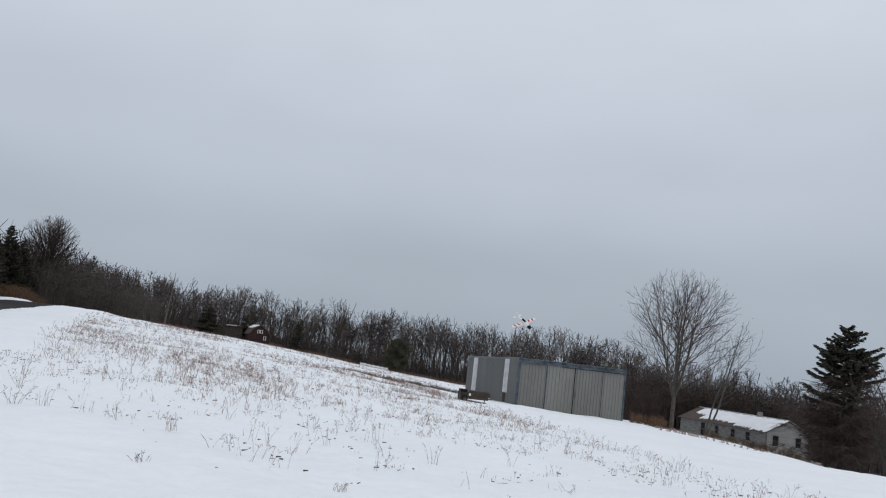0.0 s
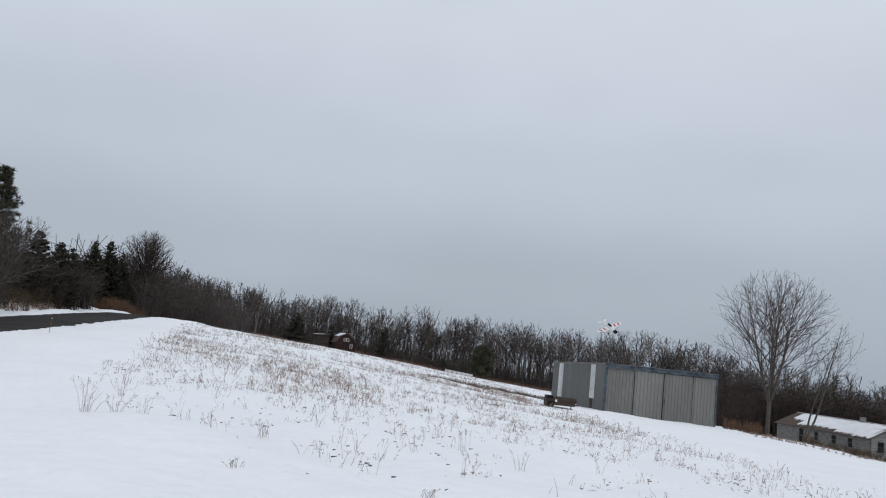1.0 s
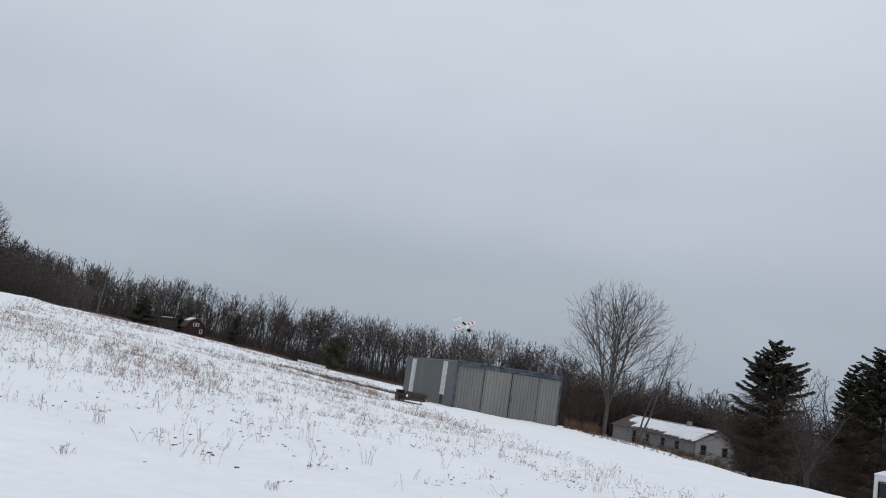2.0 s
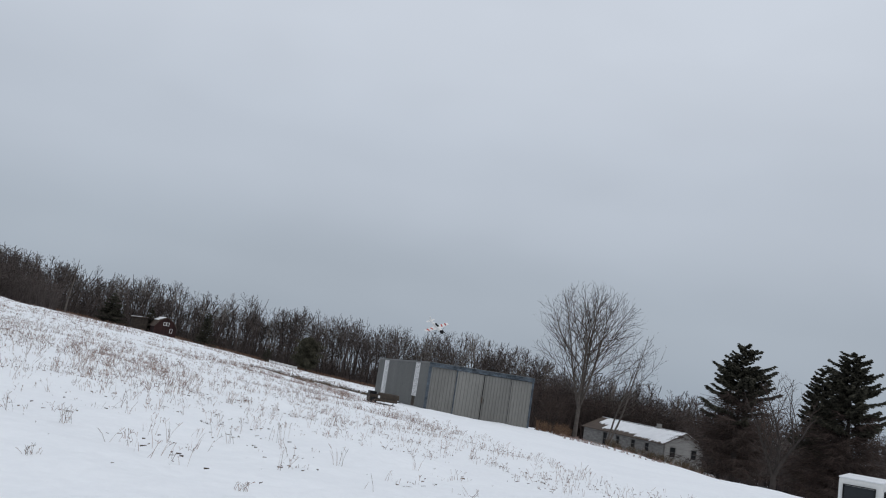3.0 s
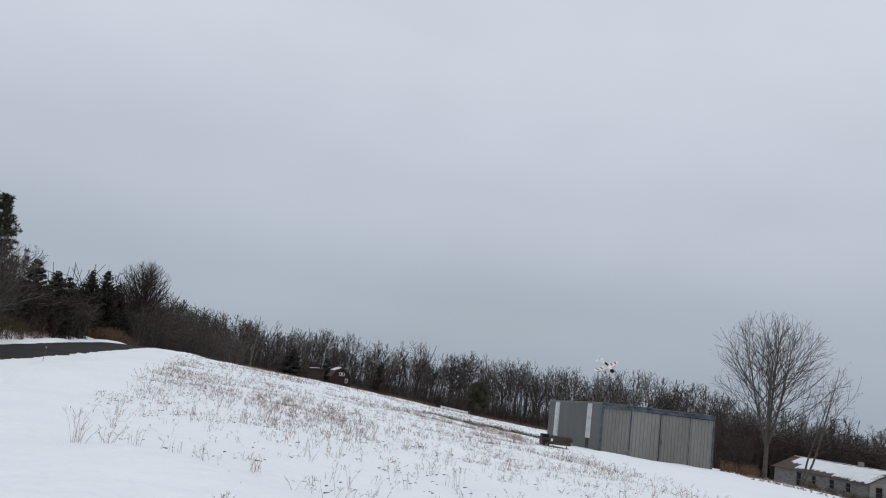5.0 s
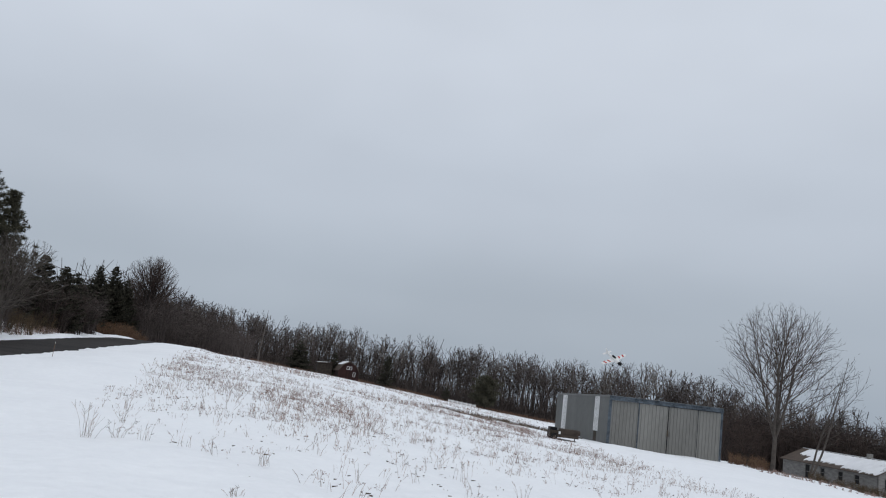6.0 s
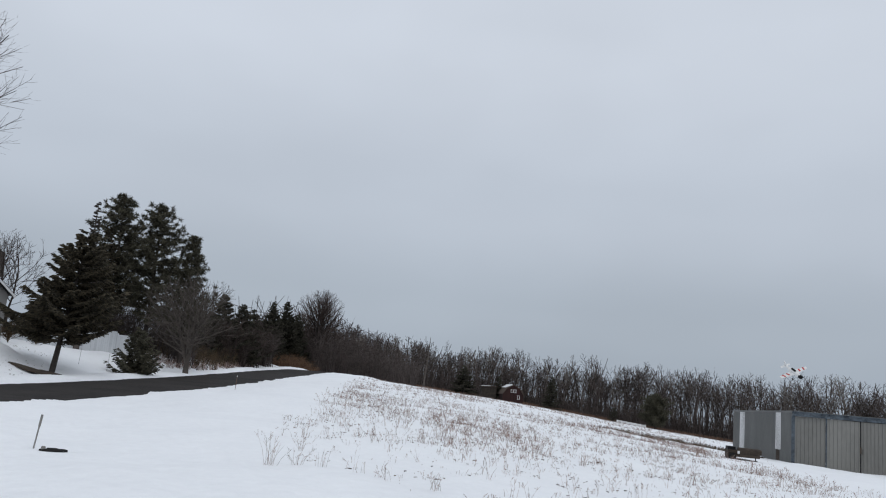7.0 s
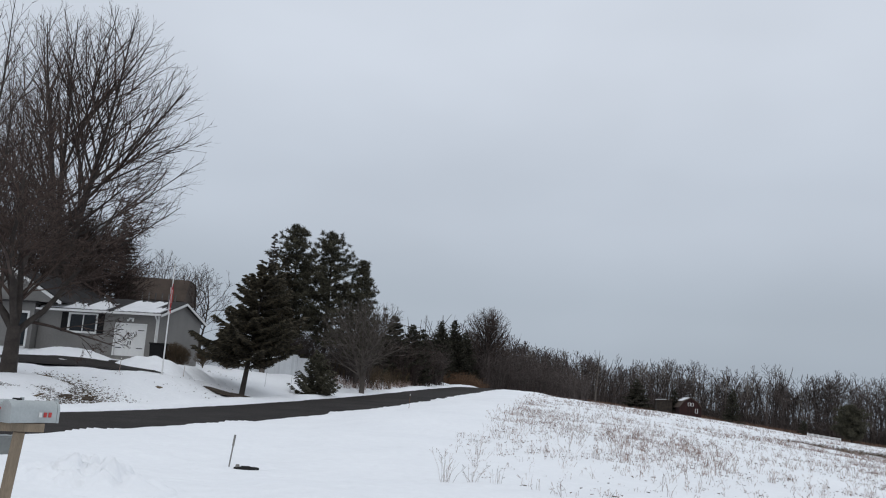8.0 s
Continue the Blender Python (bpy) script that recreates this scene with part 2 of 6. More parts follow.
def stem_object(name, segs, material, parent, sides=8):
    """One continuous tapered stem through a run of joined segments."""
    s = np.asarray(segs, dtype=np.float64)
    pts, rad = np.vstack([s[:1, :3], s[:, 3:6]]), np.r_[s[0, 6], s[:, 7]]
    way = np.gradient(pts, axis=0)
    way /= np.linalg.norm(way, axis=1, keepdims=True) + 1e-9
    u = np.cross(way[0], (1.0, 0.0, 0.0) if abs(way[0][0]) < 0.8 else (0.0, 1.0, 0.0))
    ang = 2 * pi * np.arange(sides) / sides
    rows = []
    for p, r, d in zip(pts, rad, way):
        u = u - d * (u @ d)
        u /= np.linalg.norm(u) + 1e-9
        v = np.cross(d, u)
        rows.append(p + r * (np.cos(ang)[:, None] * u + np.sin(ang)[:, None] * v))
    i, j = np.arange(len(pts) - 1)[:, None], np.arange(sides)[None, :]
    k = (j + 1) % sides
    faces = np.stack([i * sides + j, i * sides + k, (i + 1) * sides + k, (i + 1) * sides + j], axis=-1).reshape(-1, 4)
    ob = new(name, raw_mesh(name, np.concatenate(rows), faces, material, True))
    ob.parent = parent
    return ob


# ---------------------------------------------------------------- lie of the land
def at(az, d):
    return d * sin(radians(az)), d * cos(radians(az))


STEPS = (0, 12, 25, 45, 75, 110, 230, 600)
# ground heights against the eye, fitted to the camera's view, by bearing (degrees right of north) and distance
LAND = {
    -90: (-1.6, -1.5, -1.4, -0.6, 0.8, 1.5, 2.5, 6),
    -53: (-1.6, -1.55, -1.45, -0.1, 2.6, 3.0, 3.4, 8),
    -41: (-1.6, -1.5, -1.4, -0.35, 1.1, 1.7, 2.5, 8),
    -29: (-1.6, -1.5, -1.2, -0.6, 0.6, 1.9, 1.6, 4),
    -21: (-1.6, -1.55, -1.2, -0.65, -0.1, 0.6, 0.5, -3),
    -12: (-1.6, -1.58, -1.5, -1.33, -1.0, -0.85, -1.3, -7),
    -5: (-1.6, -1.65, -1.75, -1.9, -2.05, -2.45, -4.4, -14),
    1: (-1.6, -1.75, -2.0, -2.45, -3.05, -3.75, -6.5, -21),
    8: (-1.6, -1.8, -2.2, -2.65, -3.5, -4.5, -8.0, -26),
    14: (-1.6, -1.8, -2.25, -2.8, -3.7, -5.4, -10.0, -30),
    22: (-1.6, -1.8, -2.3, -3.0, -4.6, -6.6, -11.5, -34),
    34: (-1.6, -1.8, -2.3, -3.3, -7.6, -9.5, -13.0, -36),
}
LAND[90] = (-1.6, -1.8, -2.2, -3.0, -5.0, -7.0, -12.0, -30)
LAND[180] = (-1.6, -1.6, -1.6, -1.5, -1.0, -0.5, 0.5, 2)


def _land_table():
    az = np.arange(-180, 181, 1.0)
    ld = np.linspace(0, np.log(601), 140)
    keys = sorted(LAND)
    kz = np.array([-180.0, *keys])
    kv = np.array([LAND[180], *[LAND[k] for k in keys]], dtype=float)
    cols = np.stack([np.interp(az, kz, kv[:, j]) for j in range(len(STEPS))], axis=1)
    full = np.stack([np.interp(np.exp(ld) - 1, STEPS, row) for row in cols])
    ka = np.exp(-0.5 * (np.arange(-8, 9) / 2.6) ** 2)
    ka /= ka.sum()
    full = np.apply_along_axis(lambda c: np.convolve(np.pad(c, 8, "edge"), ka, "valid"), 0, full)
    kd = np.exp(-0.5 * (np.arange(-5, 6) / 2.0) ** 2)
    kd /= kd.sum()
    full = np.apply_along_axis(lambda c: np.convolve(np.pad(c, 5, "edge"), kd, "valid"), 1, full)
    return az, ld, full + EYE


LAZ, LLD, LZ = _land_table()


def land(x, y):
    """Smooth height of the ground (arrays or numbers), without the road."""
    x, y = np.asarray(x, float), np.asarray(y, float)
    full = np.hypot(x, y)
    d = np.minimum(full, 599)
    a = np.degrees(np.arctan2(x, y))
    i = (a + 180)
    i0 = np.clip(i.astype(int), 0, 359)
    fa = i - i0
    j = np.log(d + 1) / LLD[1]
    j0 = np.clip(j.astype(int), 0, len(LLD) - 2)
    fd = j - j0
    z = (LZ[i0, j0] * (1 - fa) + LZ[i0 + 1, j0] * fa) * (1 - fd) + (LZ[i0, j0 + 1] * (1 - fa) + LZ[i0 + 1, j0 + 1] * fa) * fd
    # past 600 m low ground keeps sinking, out of the camera's sight
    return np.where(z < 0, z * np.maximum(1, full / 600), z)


# centre line of the road, with heights
ROAD_W = 2.95
ROAD_KEYS = [(-7.0, -34.0, 0.1), (-12.0, -8.0, 0.15), (-15.8, 4.5, 0.2), (-18.0, 10.3, 0.25), (-20.1, 14.8, 0.2), (-22.4, 20.3, 0.11), (-24.0, 25.5, 0.16), (-27.2, 35.6, 0.44), (-31.6, 49.3, 0.83), (-36.8, 64.7, 1.38), (-43.4, 85.2, 2.14), (-47.6, 100.2, 2.75), (-48.2, 108.0, 2.5), (-46.5, 118.0, 1.6), (-43.0, 127.0, 0.8)]


def _road_line(step=0.5):
    k = np.array(ROAD_KEYS)
    s = np.r_[0, np.cumsum(np.hypot(np.diff(k[:, 0]), np.diff(k[:, 1])))]
    t = np.arange(0, s[-1], step)
    out = np.stack([np.interp(t, s, k[:, j]) for j in range(3)], axis=1)
    ker = np.exp(-0.5 * (np.arange(-20, 21) / 9.0) ** 2)
    ker /= ker.sum()
    return np.stack([np.convolve(np.pad(out[:, j], 20, "reflect", reflect_type="odd"), ker, "valid") for j in range(3)], axis=1)


ROAD = _road_line()


def ground(x, y):
    """Height of the snow surface, graded to the road beside it."""
    x, y = np.atleast_1d(np.asarray(x, float)), np.atleast_1d(np.asarray(y, float))
    z = land(x, y)
    near = (x < 0) & (np.hypot(x, y) < 190)
    if near.any():
        xs, ys = x[near], y[near]
        best, zi = np.full(len(xs), 1e9), np.zeros(len(xs))
        for a in range(0, len(xs), 4000):
            dd = np.hypot(xs[a:a + 4000, None] - ROAD[None, :, 0], ys[a:a + 4000, None] - ROAD[None, :, 1])
            k = dd.argmin(1)
            best[a:a + 4000], zi[a:a + 4000] = dd[np.arange(len(k)), k], ROAD[k, 2]
        w = np.clip((best - ROAD_W - 0.4) / 6.0, 0, 1)
        w = w * w * (3 - 2 * w)
        zn = zi * (1 - w) + z[near] * w
        zn -= np.where(best < ROAD_W - 0.25, 0.30, 0.0)
        z[near] = zn
    return z


def gz(x, y):
    return float(ground(x, y)[0])


def build_ground():
    """One sheet of snow from the feet to the horizon, finest where the lens looks."""
    az = np.concatenate([np.arange(-75, 50, 0.4), np.arange(50, 285.1, 5.0)[:-1]])
    rad = np.concatenate([np.geomspace(1.0, 8, 14)[:-1], np.geomspace(8, 120, 190)[:-1], np.geomspace(120, 320, 40)[:-1], np.geomspace(320, 4000, 12)])
    A, D = np.meshgrid(np.radians(az), rad, indexing="ij")
    X, Y = D * np.sin(A), D * np.cos(A)
    Z = ground(X.ravel(), Y.ravel()).reshape(X.shape)
    rng = np.random.default_rng(3)
    bumps = np.zeros_like(Z)
    for k in range(26):
        wl_ = 10 ** rng.uniform(-0.1, 1.05)
        th, ph = rng.uniform(0, 2 * pi, 2)
        bumps += 0.0042 * wl_ ** 0.8 * np.sin((X * np.cos(th) + Y * np.sin(th)) * 2 * pi / wl_ + ph + 1.2 * np.sin((X * np.sin(th) - Y * np.cos(th)) * 2 * pi / (wl_ * 2.3)))
    Z += bumps * np.clip(D / 6, 0, 1)
    na, nr = X.shape
    verts = np.stack([X, Y, Z], axis=-1).reshape(-1, 3)
    i = np.arange(na)[:, None]
    j = np.arange(nr - 1)[None, :]
    ii = (i + 1) % na
    faces = np.stack([i * nr + j, i * nr + j + 1, ii * nr + j + 1, ii * nr + j], axis=-1).reshape(-1, 4)
    faces = faces[:, ::-1]
    c = len(verts)
    verts = np.vstack([verts, [0, 0, verts[::nr, 2].mean()]])
    ob = new("ground", raw_mesh("ground", verts, faces, SNOW, True))
    cap = bmesh.new()
    cap.from_mesh(ob.data)
    cap.verts.ensure_lookup_table()
    for k in range(na):
        cap.faces.new((cap.verts[c], cap.verts[((k + 1) % na) * nr], cap.verts[k * nr])).smooth = True
    bmesh.ops.recalc_face_normals(cap, faces=cap.faces)
    cap.to_mesh(ob.data)
    cap.free()
    return tagged(ob, "snow-covered sloping field with dry stubble poking through", "ground", kind="structure")


build_ground()


def build_road():
    n = len(ROAD)
    d = np.gradient(ROAD[:, :2], axis=0)
    d /= np.linalg.norm(d, axis=1, keepdims=True)
    left = np.stack([-d[:, 1], d[:, 0]], axis=1)
    cols = np.linspace(-1, 1, 9)
    verts = np.zeros((n, 9, 3))
    for j, c in enumerate(cols):
        verts[:, j, :2] = ROAD[:, :2] + left * c * (ROAD_W + 0.15)
        verts[:, j, 2] = ROAD[:, 2] + 0.03 - 0.04 * c * c
    i = np.arange(n - 1)[:, None]
    j = np.arange(8)[None, :]
    f = np.stack([i * 9 + j, i * 9 + j + 1, (i + 1) * 9 + j + 1, (i + 1) * 9 + j], axis=-1).reshape(-1, 4)[:, ::-1]
    ob = new("road", raw_mesh("road", verts.reshape(-1, 3), f, ASPHALT, True))
    tagged(ob, "dark wet asphalt lane between snow banks", "road", kind="structure")
    # ploughed edges: irregular low ridges of snow on both sides
    rng = np.random.default_rng(8)
    for side in (-1, 1):
        prof = np.array([(-0.34, -0.15), (-0.18, 0.01), (0.0, 0.025 if side < 0 else 0.12), (0.5, 0.02 if side < 0 else 0.20), (1.3, 0.0 if side < 0 else 0.16), (2.3, -0.12)])
        v = np.zeros((n, len(prof), 3))
        wob = np.convolve(rng.normal(0, 1, n + 8), np.ones(9) / 3, "valid") * 0.13 + rng.normal(0, 0.035, n)
        hgt = 1 + np.convolve(rng.normal(0, 1, n + 8), np.ones(9) / 3, "valid") * 0.35
        for q, (o, h) in enumerate(prof):
            off = ROAD_W + o + (wob if q < 3 else 0)
            v[:, q, :2] = ROAD[:, :2] + left * side * off[:, None] if q < 3 else ROAD[:, :2] + left * side * off
            v[:, q, 2] = ROAD[:, 2] + (h * hgt if h > 0 else h)
        q = len(prof)
        i = np.arange(n - 1)[:, None]
        j = np.arange(q - 1)[None, :]
        f = np.stack([i * q + j, i * q + j + 1, (i + 1) * q + j + 1, (i + 1) * q + j], axis=-1).reshape(-1, 4)
        if side > 0:
            f = f[:, ::-1]
        b = new("snow_bank", raw_mesh("snow_bank", v.reshape(-1, 3), f, SNOW, True))
        tagged(b, "low ploughed snow bank along the edge of the lane", "snow bank", kind="structure")


build_road()


# ---------------------------------------------------------------- trees
def bare_tree(seed, height, spread=0.45, trunk=0.2, depth=4, kids=4, first=0.25, twig=0.006, lean=(0, 0), up=0.35, forks=1, split=35, droop=0.0, fan=0.5, wob=0.075, crown=None):
    """Segments of a leafless tree: tapered trunk, main limbs and ever finer branches and twigs."""
    rng = random.Random(seed)
    segs = {"trunk": [], "limb": [], "twig": []}

    def grow(p, d, length, r, level, into):
        steps = 9 if level == 0 else (4 if level < 3 else 2)
        pts = [p]
        q = p.copy()
        dd = d.copy()
        for s in range(steps):
            dd = (dd + Vector((rng.gauss(0, wob), rng.gauss(0, wob), rng.gauss(0, wob) + (up * 0.15 if level else 0.05) - droop * 0.1 * level))).normalized()
            q = q + dd * length / steps
            pts.append(q.copy())
            if crown:
                cz, cr, ch = crown
                o = ((q.x - lean[0] * q.z) ** 2 + (q.y - lean[1] * q.z) ** 2) / (cr * height) ** 2 + (max(0, abs(q.z - cz * height)) / (ch * height)) ** 2 * (1 if q.z > cz * height else 0.8)
                if o > rng.uniform(0.82, 1.12) and q.z > 0.2 * height:
                    if level == 0 and len(pts) > 2:
                        pts.pop()
                    break
        if len(pts) < 2:
            return
        length *= (len(pts) - 1) / steps
        steps = len(pts) - 1
        r_end = max(r * (0.22 if level == 0 else 0.3), twig * 0.4)
        for s in range(steps):
            ra, rb = r + (r_end - r) * s / steps, r + (r_end - r) * (s + 1) / steps
            into.append((*pts[s], *pts[s + 1], ra, rb))
        if level >= depth:
            return
        n = kids if level else int(kids * 2.6)
        for k in range(n):
            f0 = first if level == 0 else 0.15
            u = f0 + (1 - f0) * (k + rng.random() * 0.9) / n
            i = min(int(u * steps), steps - 1)
            fr = u * steps - i
            base = pts[i].lerp(pts[i + 1], fr)
            axis = (pts[i + 1] - pts[i]).normalized()
            side = axis.orthogonal().normalized()
            side.rotate(Matrix.Rotation(rng.uniform(0, 2 * pi), 3, axis))
            ang = radians(rng.uniform(split * 0.7, split * 1.3))
            nd = (axis * cos(ang) + side * sin(ang)).normalized()
            rest = length * (1 - u)
            if level == 0:
                ln = length * spread * rng.uniform(0.75, 1.1) * (1.2 - 0.75 * u)
            else:
                ln = (rest * 0.55 + length * 0.30) * rng.uniform(0.7, 1.1)
            ra = r + (r_end - r) * u
            grow(base, nd, ln, min(max(ra * 0.55, twig * 0.7), ra), level + 1, segs["twig"])

    if forks == 1:
        grow(Vector((0, 0, -0.1)), Vector((lean[0], lean[1], 1)).normalized(), height * 0.97, trunk, 0, segs["trunk"])
    else:
        # short bole that divides into several ascending leaders
        hb = height * first
        segs["trunk"].append((0, 0, -0.1, lean[0] * hb * 0.5, lean[1] * hb * 0.5, hb * 0.5, trunk * 1.15, trunk * 0.95))
        segs["trunk"].append((lean[0] * hb * 0.5, lean[1] * hb * 0.5, hb * 0.5, lean[0] * hb, lean[1] * hb, hb, trunk * 0.95, trunk * 0.85))
        keep = first
        first = 0.12
        for k in range(forks):
            a = 2 * pi * (k + rng.random() * 0.6) / forks
            s = fan * (0.25 if k == 0 else rng.uniform(0.6, 1.15))
            d = Vector((cos(a) * s, sin(a) * s, 1)).normalized()
            limb = []
            grow(Vector((lean[0] * hb, lean[1] * hb, hb * rng.uniform(0.8, 1.0))), d, height * (1 - keep) * rng.uniform(0.92, 1.0) * (1 + 0.12 * s), trunk * rng.uniform(0.45, 0.62), 0, limb)
            segs["limb"].append(limb)
    k = height / max(q[5] for part_ in (segs["trunk"], segs["twig"], *segs["limb"]) for q in part_)
    fit_ = lambda rows: [(*(c * k for c in q[:6]), q[6], q[7]) for q in rows]
    return {"trunk": fit_(segs["trunk"]), "limb": [fit_(l) for l in segs["limb"]], "twig": fit_(segs["twig"])}


def grown_tree(seed, height, trunk=0.2, crown=(0.6, 0.35, 0.4), first=0.2, twig=0.008, lean=(0, 0), gaps=(0.045, 0.036, 0.03), tilt=(58, 18), split=36, up=0.05, wob=0.035, droop=0.0, stems=1):
    """Segments of a leafless tree: a stem, limbs that rise out of it and bend upwards, and ever finer branches that end at an egg-shaped crown.
    crown: height of its middle, half its width and half its height, as shares of the height. gaps: spacing of branches by order. tilt: of the lowest and highest limbs."""
    rng = random.Random(seed)
    out = {"trunk": [], "limb": [], "twig": []}
    cz, cr, ch = (c * height for c in crown)
    low = max(cz - first * height * 0.8, 0.1)
    phase = rng.uniform(0, 6.28)

    def outside(q):
        x, y, z = q.x - lean[0] * q.z, q.y - lean[1] * q.z, q.z - cz
        b = atan2(y, x)
        rr = cr * (1 + 0.10 * sin(3 * b + phase + z * 9 / height) + 0.07 * sin(5 * b - phase + z * 17 / height))
        return (x * x + y * y) / rr ** 2 + (z / (ch if z > 0 else low)) ** 2 > 1

    def reach(p, d):
        t, k = 0.0, height / 50
        if outside(p):
            return k
        while t < height and not (outside(p + d * (t + k)) and t > k):
            t += k
        return t

    def branch(p, d, length, r, level, into):
        n = max(2, min(14, int(length / (height * 0.045)))) if level < 3 else 2
        end = max(r * (0.07 if level == 0 else 0.2 if level < 2 else 0.35), twig * (1.3 if level == 0 else 0.5))
        pts, ways = [p], [d]
        for k in range(n):
            bend = Vector((rng.gauss(0, wob), rng.gauss(0, wob), rng.gauss(0, wob) + (up if level else 0) - droop * level))
            d = (d + bend).normalized()
            pts.append(pts[-1] + d * length / n)
            ways.append(d)
            into.append((*pts[-2], *pts[-1], r + (end - r) * k / n, r + (end - r) * (k + 1) / n))
        if level > 2 or length < height * 0.02:
            return
        gap = gaps[level] * height
        if level == 0:
            f = first * height * rng.uniform(0.9, 1.1) / max(length, 0.1) if stems == 1 else 0.12
            pos = f * length
        else:
            pos = length * 0.16 + gap * rng.random()
        turn = rng.uniform(0, 6.28)
        while pos < length * 0.97:
            u = pos / length
            i = min(int(u * n), n - 1)
            base = pts[i].lerp(pts[i + 1], u * n - i)
            axis = ways[i + 1]
            side = axis.orthogonal().normalized()
            turn += 2.4 + rng.uniform(-0.5, 0.5)
            side.rotate(Matrix.Rotation(turn, 3, axis))
            if level == 0:
                ang = tilt[0] + (tilt[1] - tilt[0]) * min(1, max(0, (base.z / height - first) / (0.95 - first))) + rng.uniform(-9, 9)
            else:
                ang = split * rng.uniform(0.7, 1.3)
            nd = (axis * cos(radians(ang)) + side * sin(radians(ang))).normalized()
            room = reach(base, (nd + Vector((0, 0, up * 3 if level == 0 else up))).normalized())
            here = r + (end - r) * u
            if level == 0:
                ln = min(room, height * 0.62) * rng.uniform(0.85, 1.0)
            else:
                ln = min(room, length * (0.72 - 0.45 * u)) * rng.uniform(0.7, 1.0)
            nr = min(here * 0.75, trunk * 0.27 * (2 * ln / height) ** 1.2)
            if ln > height * 0.008:
                dest = out["twig"]
                if level == 0 and nr > trunk * 0.12:
                    out["limb"].append([])
                    dest = out["limb"][-1]
                branch(base, nd, ln, max(nr, twig * (1.3 if level < 2 else 1.0)), level + 1, dest if level == 0 else out["twig"])
            pos += gap * rng.uniform(0.6, 1.4) * (1.0 if level else 0.75 + 0.6 * u)

    axis = Vector((lean[0], lean[1], 1)).normalized()
    root = Vector((0, 0, -0.1))
    if stems == 1:
        branch(root, axis, height * 0.98, trunk, 0, out["trunk"])
    else:
        # a short bole that parts into several ascending stems
        fork = axis * first * height
        mid = fork * 0.5
        out["trunk"] += [(*root, *mid, trunk * 1.2, trunk), (*mid, *fork, trunk, trunk * 0.92)]
        for k in range(stems):
            b = 2 * pi * (k + rng.random() * 0.5) / stems
            t = radians(rng.uniform(3, 9) if k == 0 else rng.uniform(12, 26))
            d = (axis + Vector((cos(b), sin(b), 0)) * tan(t)).normalized()
            out["limb"].append([])
            branch(fork - axis * rng.uniform(0, 0.06) * height, d, reach(fork, d), trunk * rng.uniform(0.55, 0.72), 0, out["limb"][-1])
    return out


def place_bare(name, x, y, segs, materials, label, category="tree", group="", rz=0, sink=0.0):
    t = thing(name, pose(x, y, gz(x, y) - sink, 0, 0, rz), label, category, group)
    stem_object("trunk", segs["trunk"], materials[0], t, 9)
    for limb in segs["limb"]:
        stem_object("limb", limb, materials[0], t, 6)
    if segs.get("dry"):
        tagged(seg_object("lower_crown", segs["dry"], TWIG, t, 3, "bare brown lower boughs", 0.022), kind="stuff")
    if segs["twig"]:
        tagged(seg_object("crown", segs["twig"], materials[1], t, 3, "", 0.022 if hypot(x, y) < 60 else 0.2), kind="stuff")
    return t


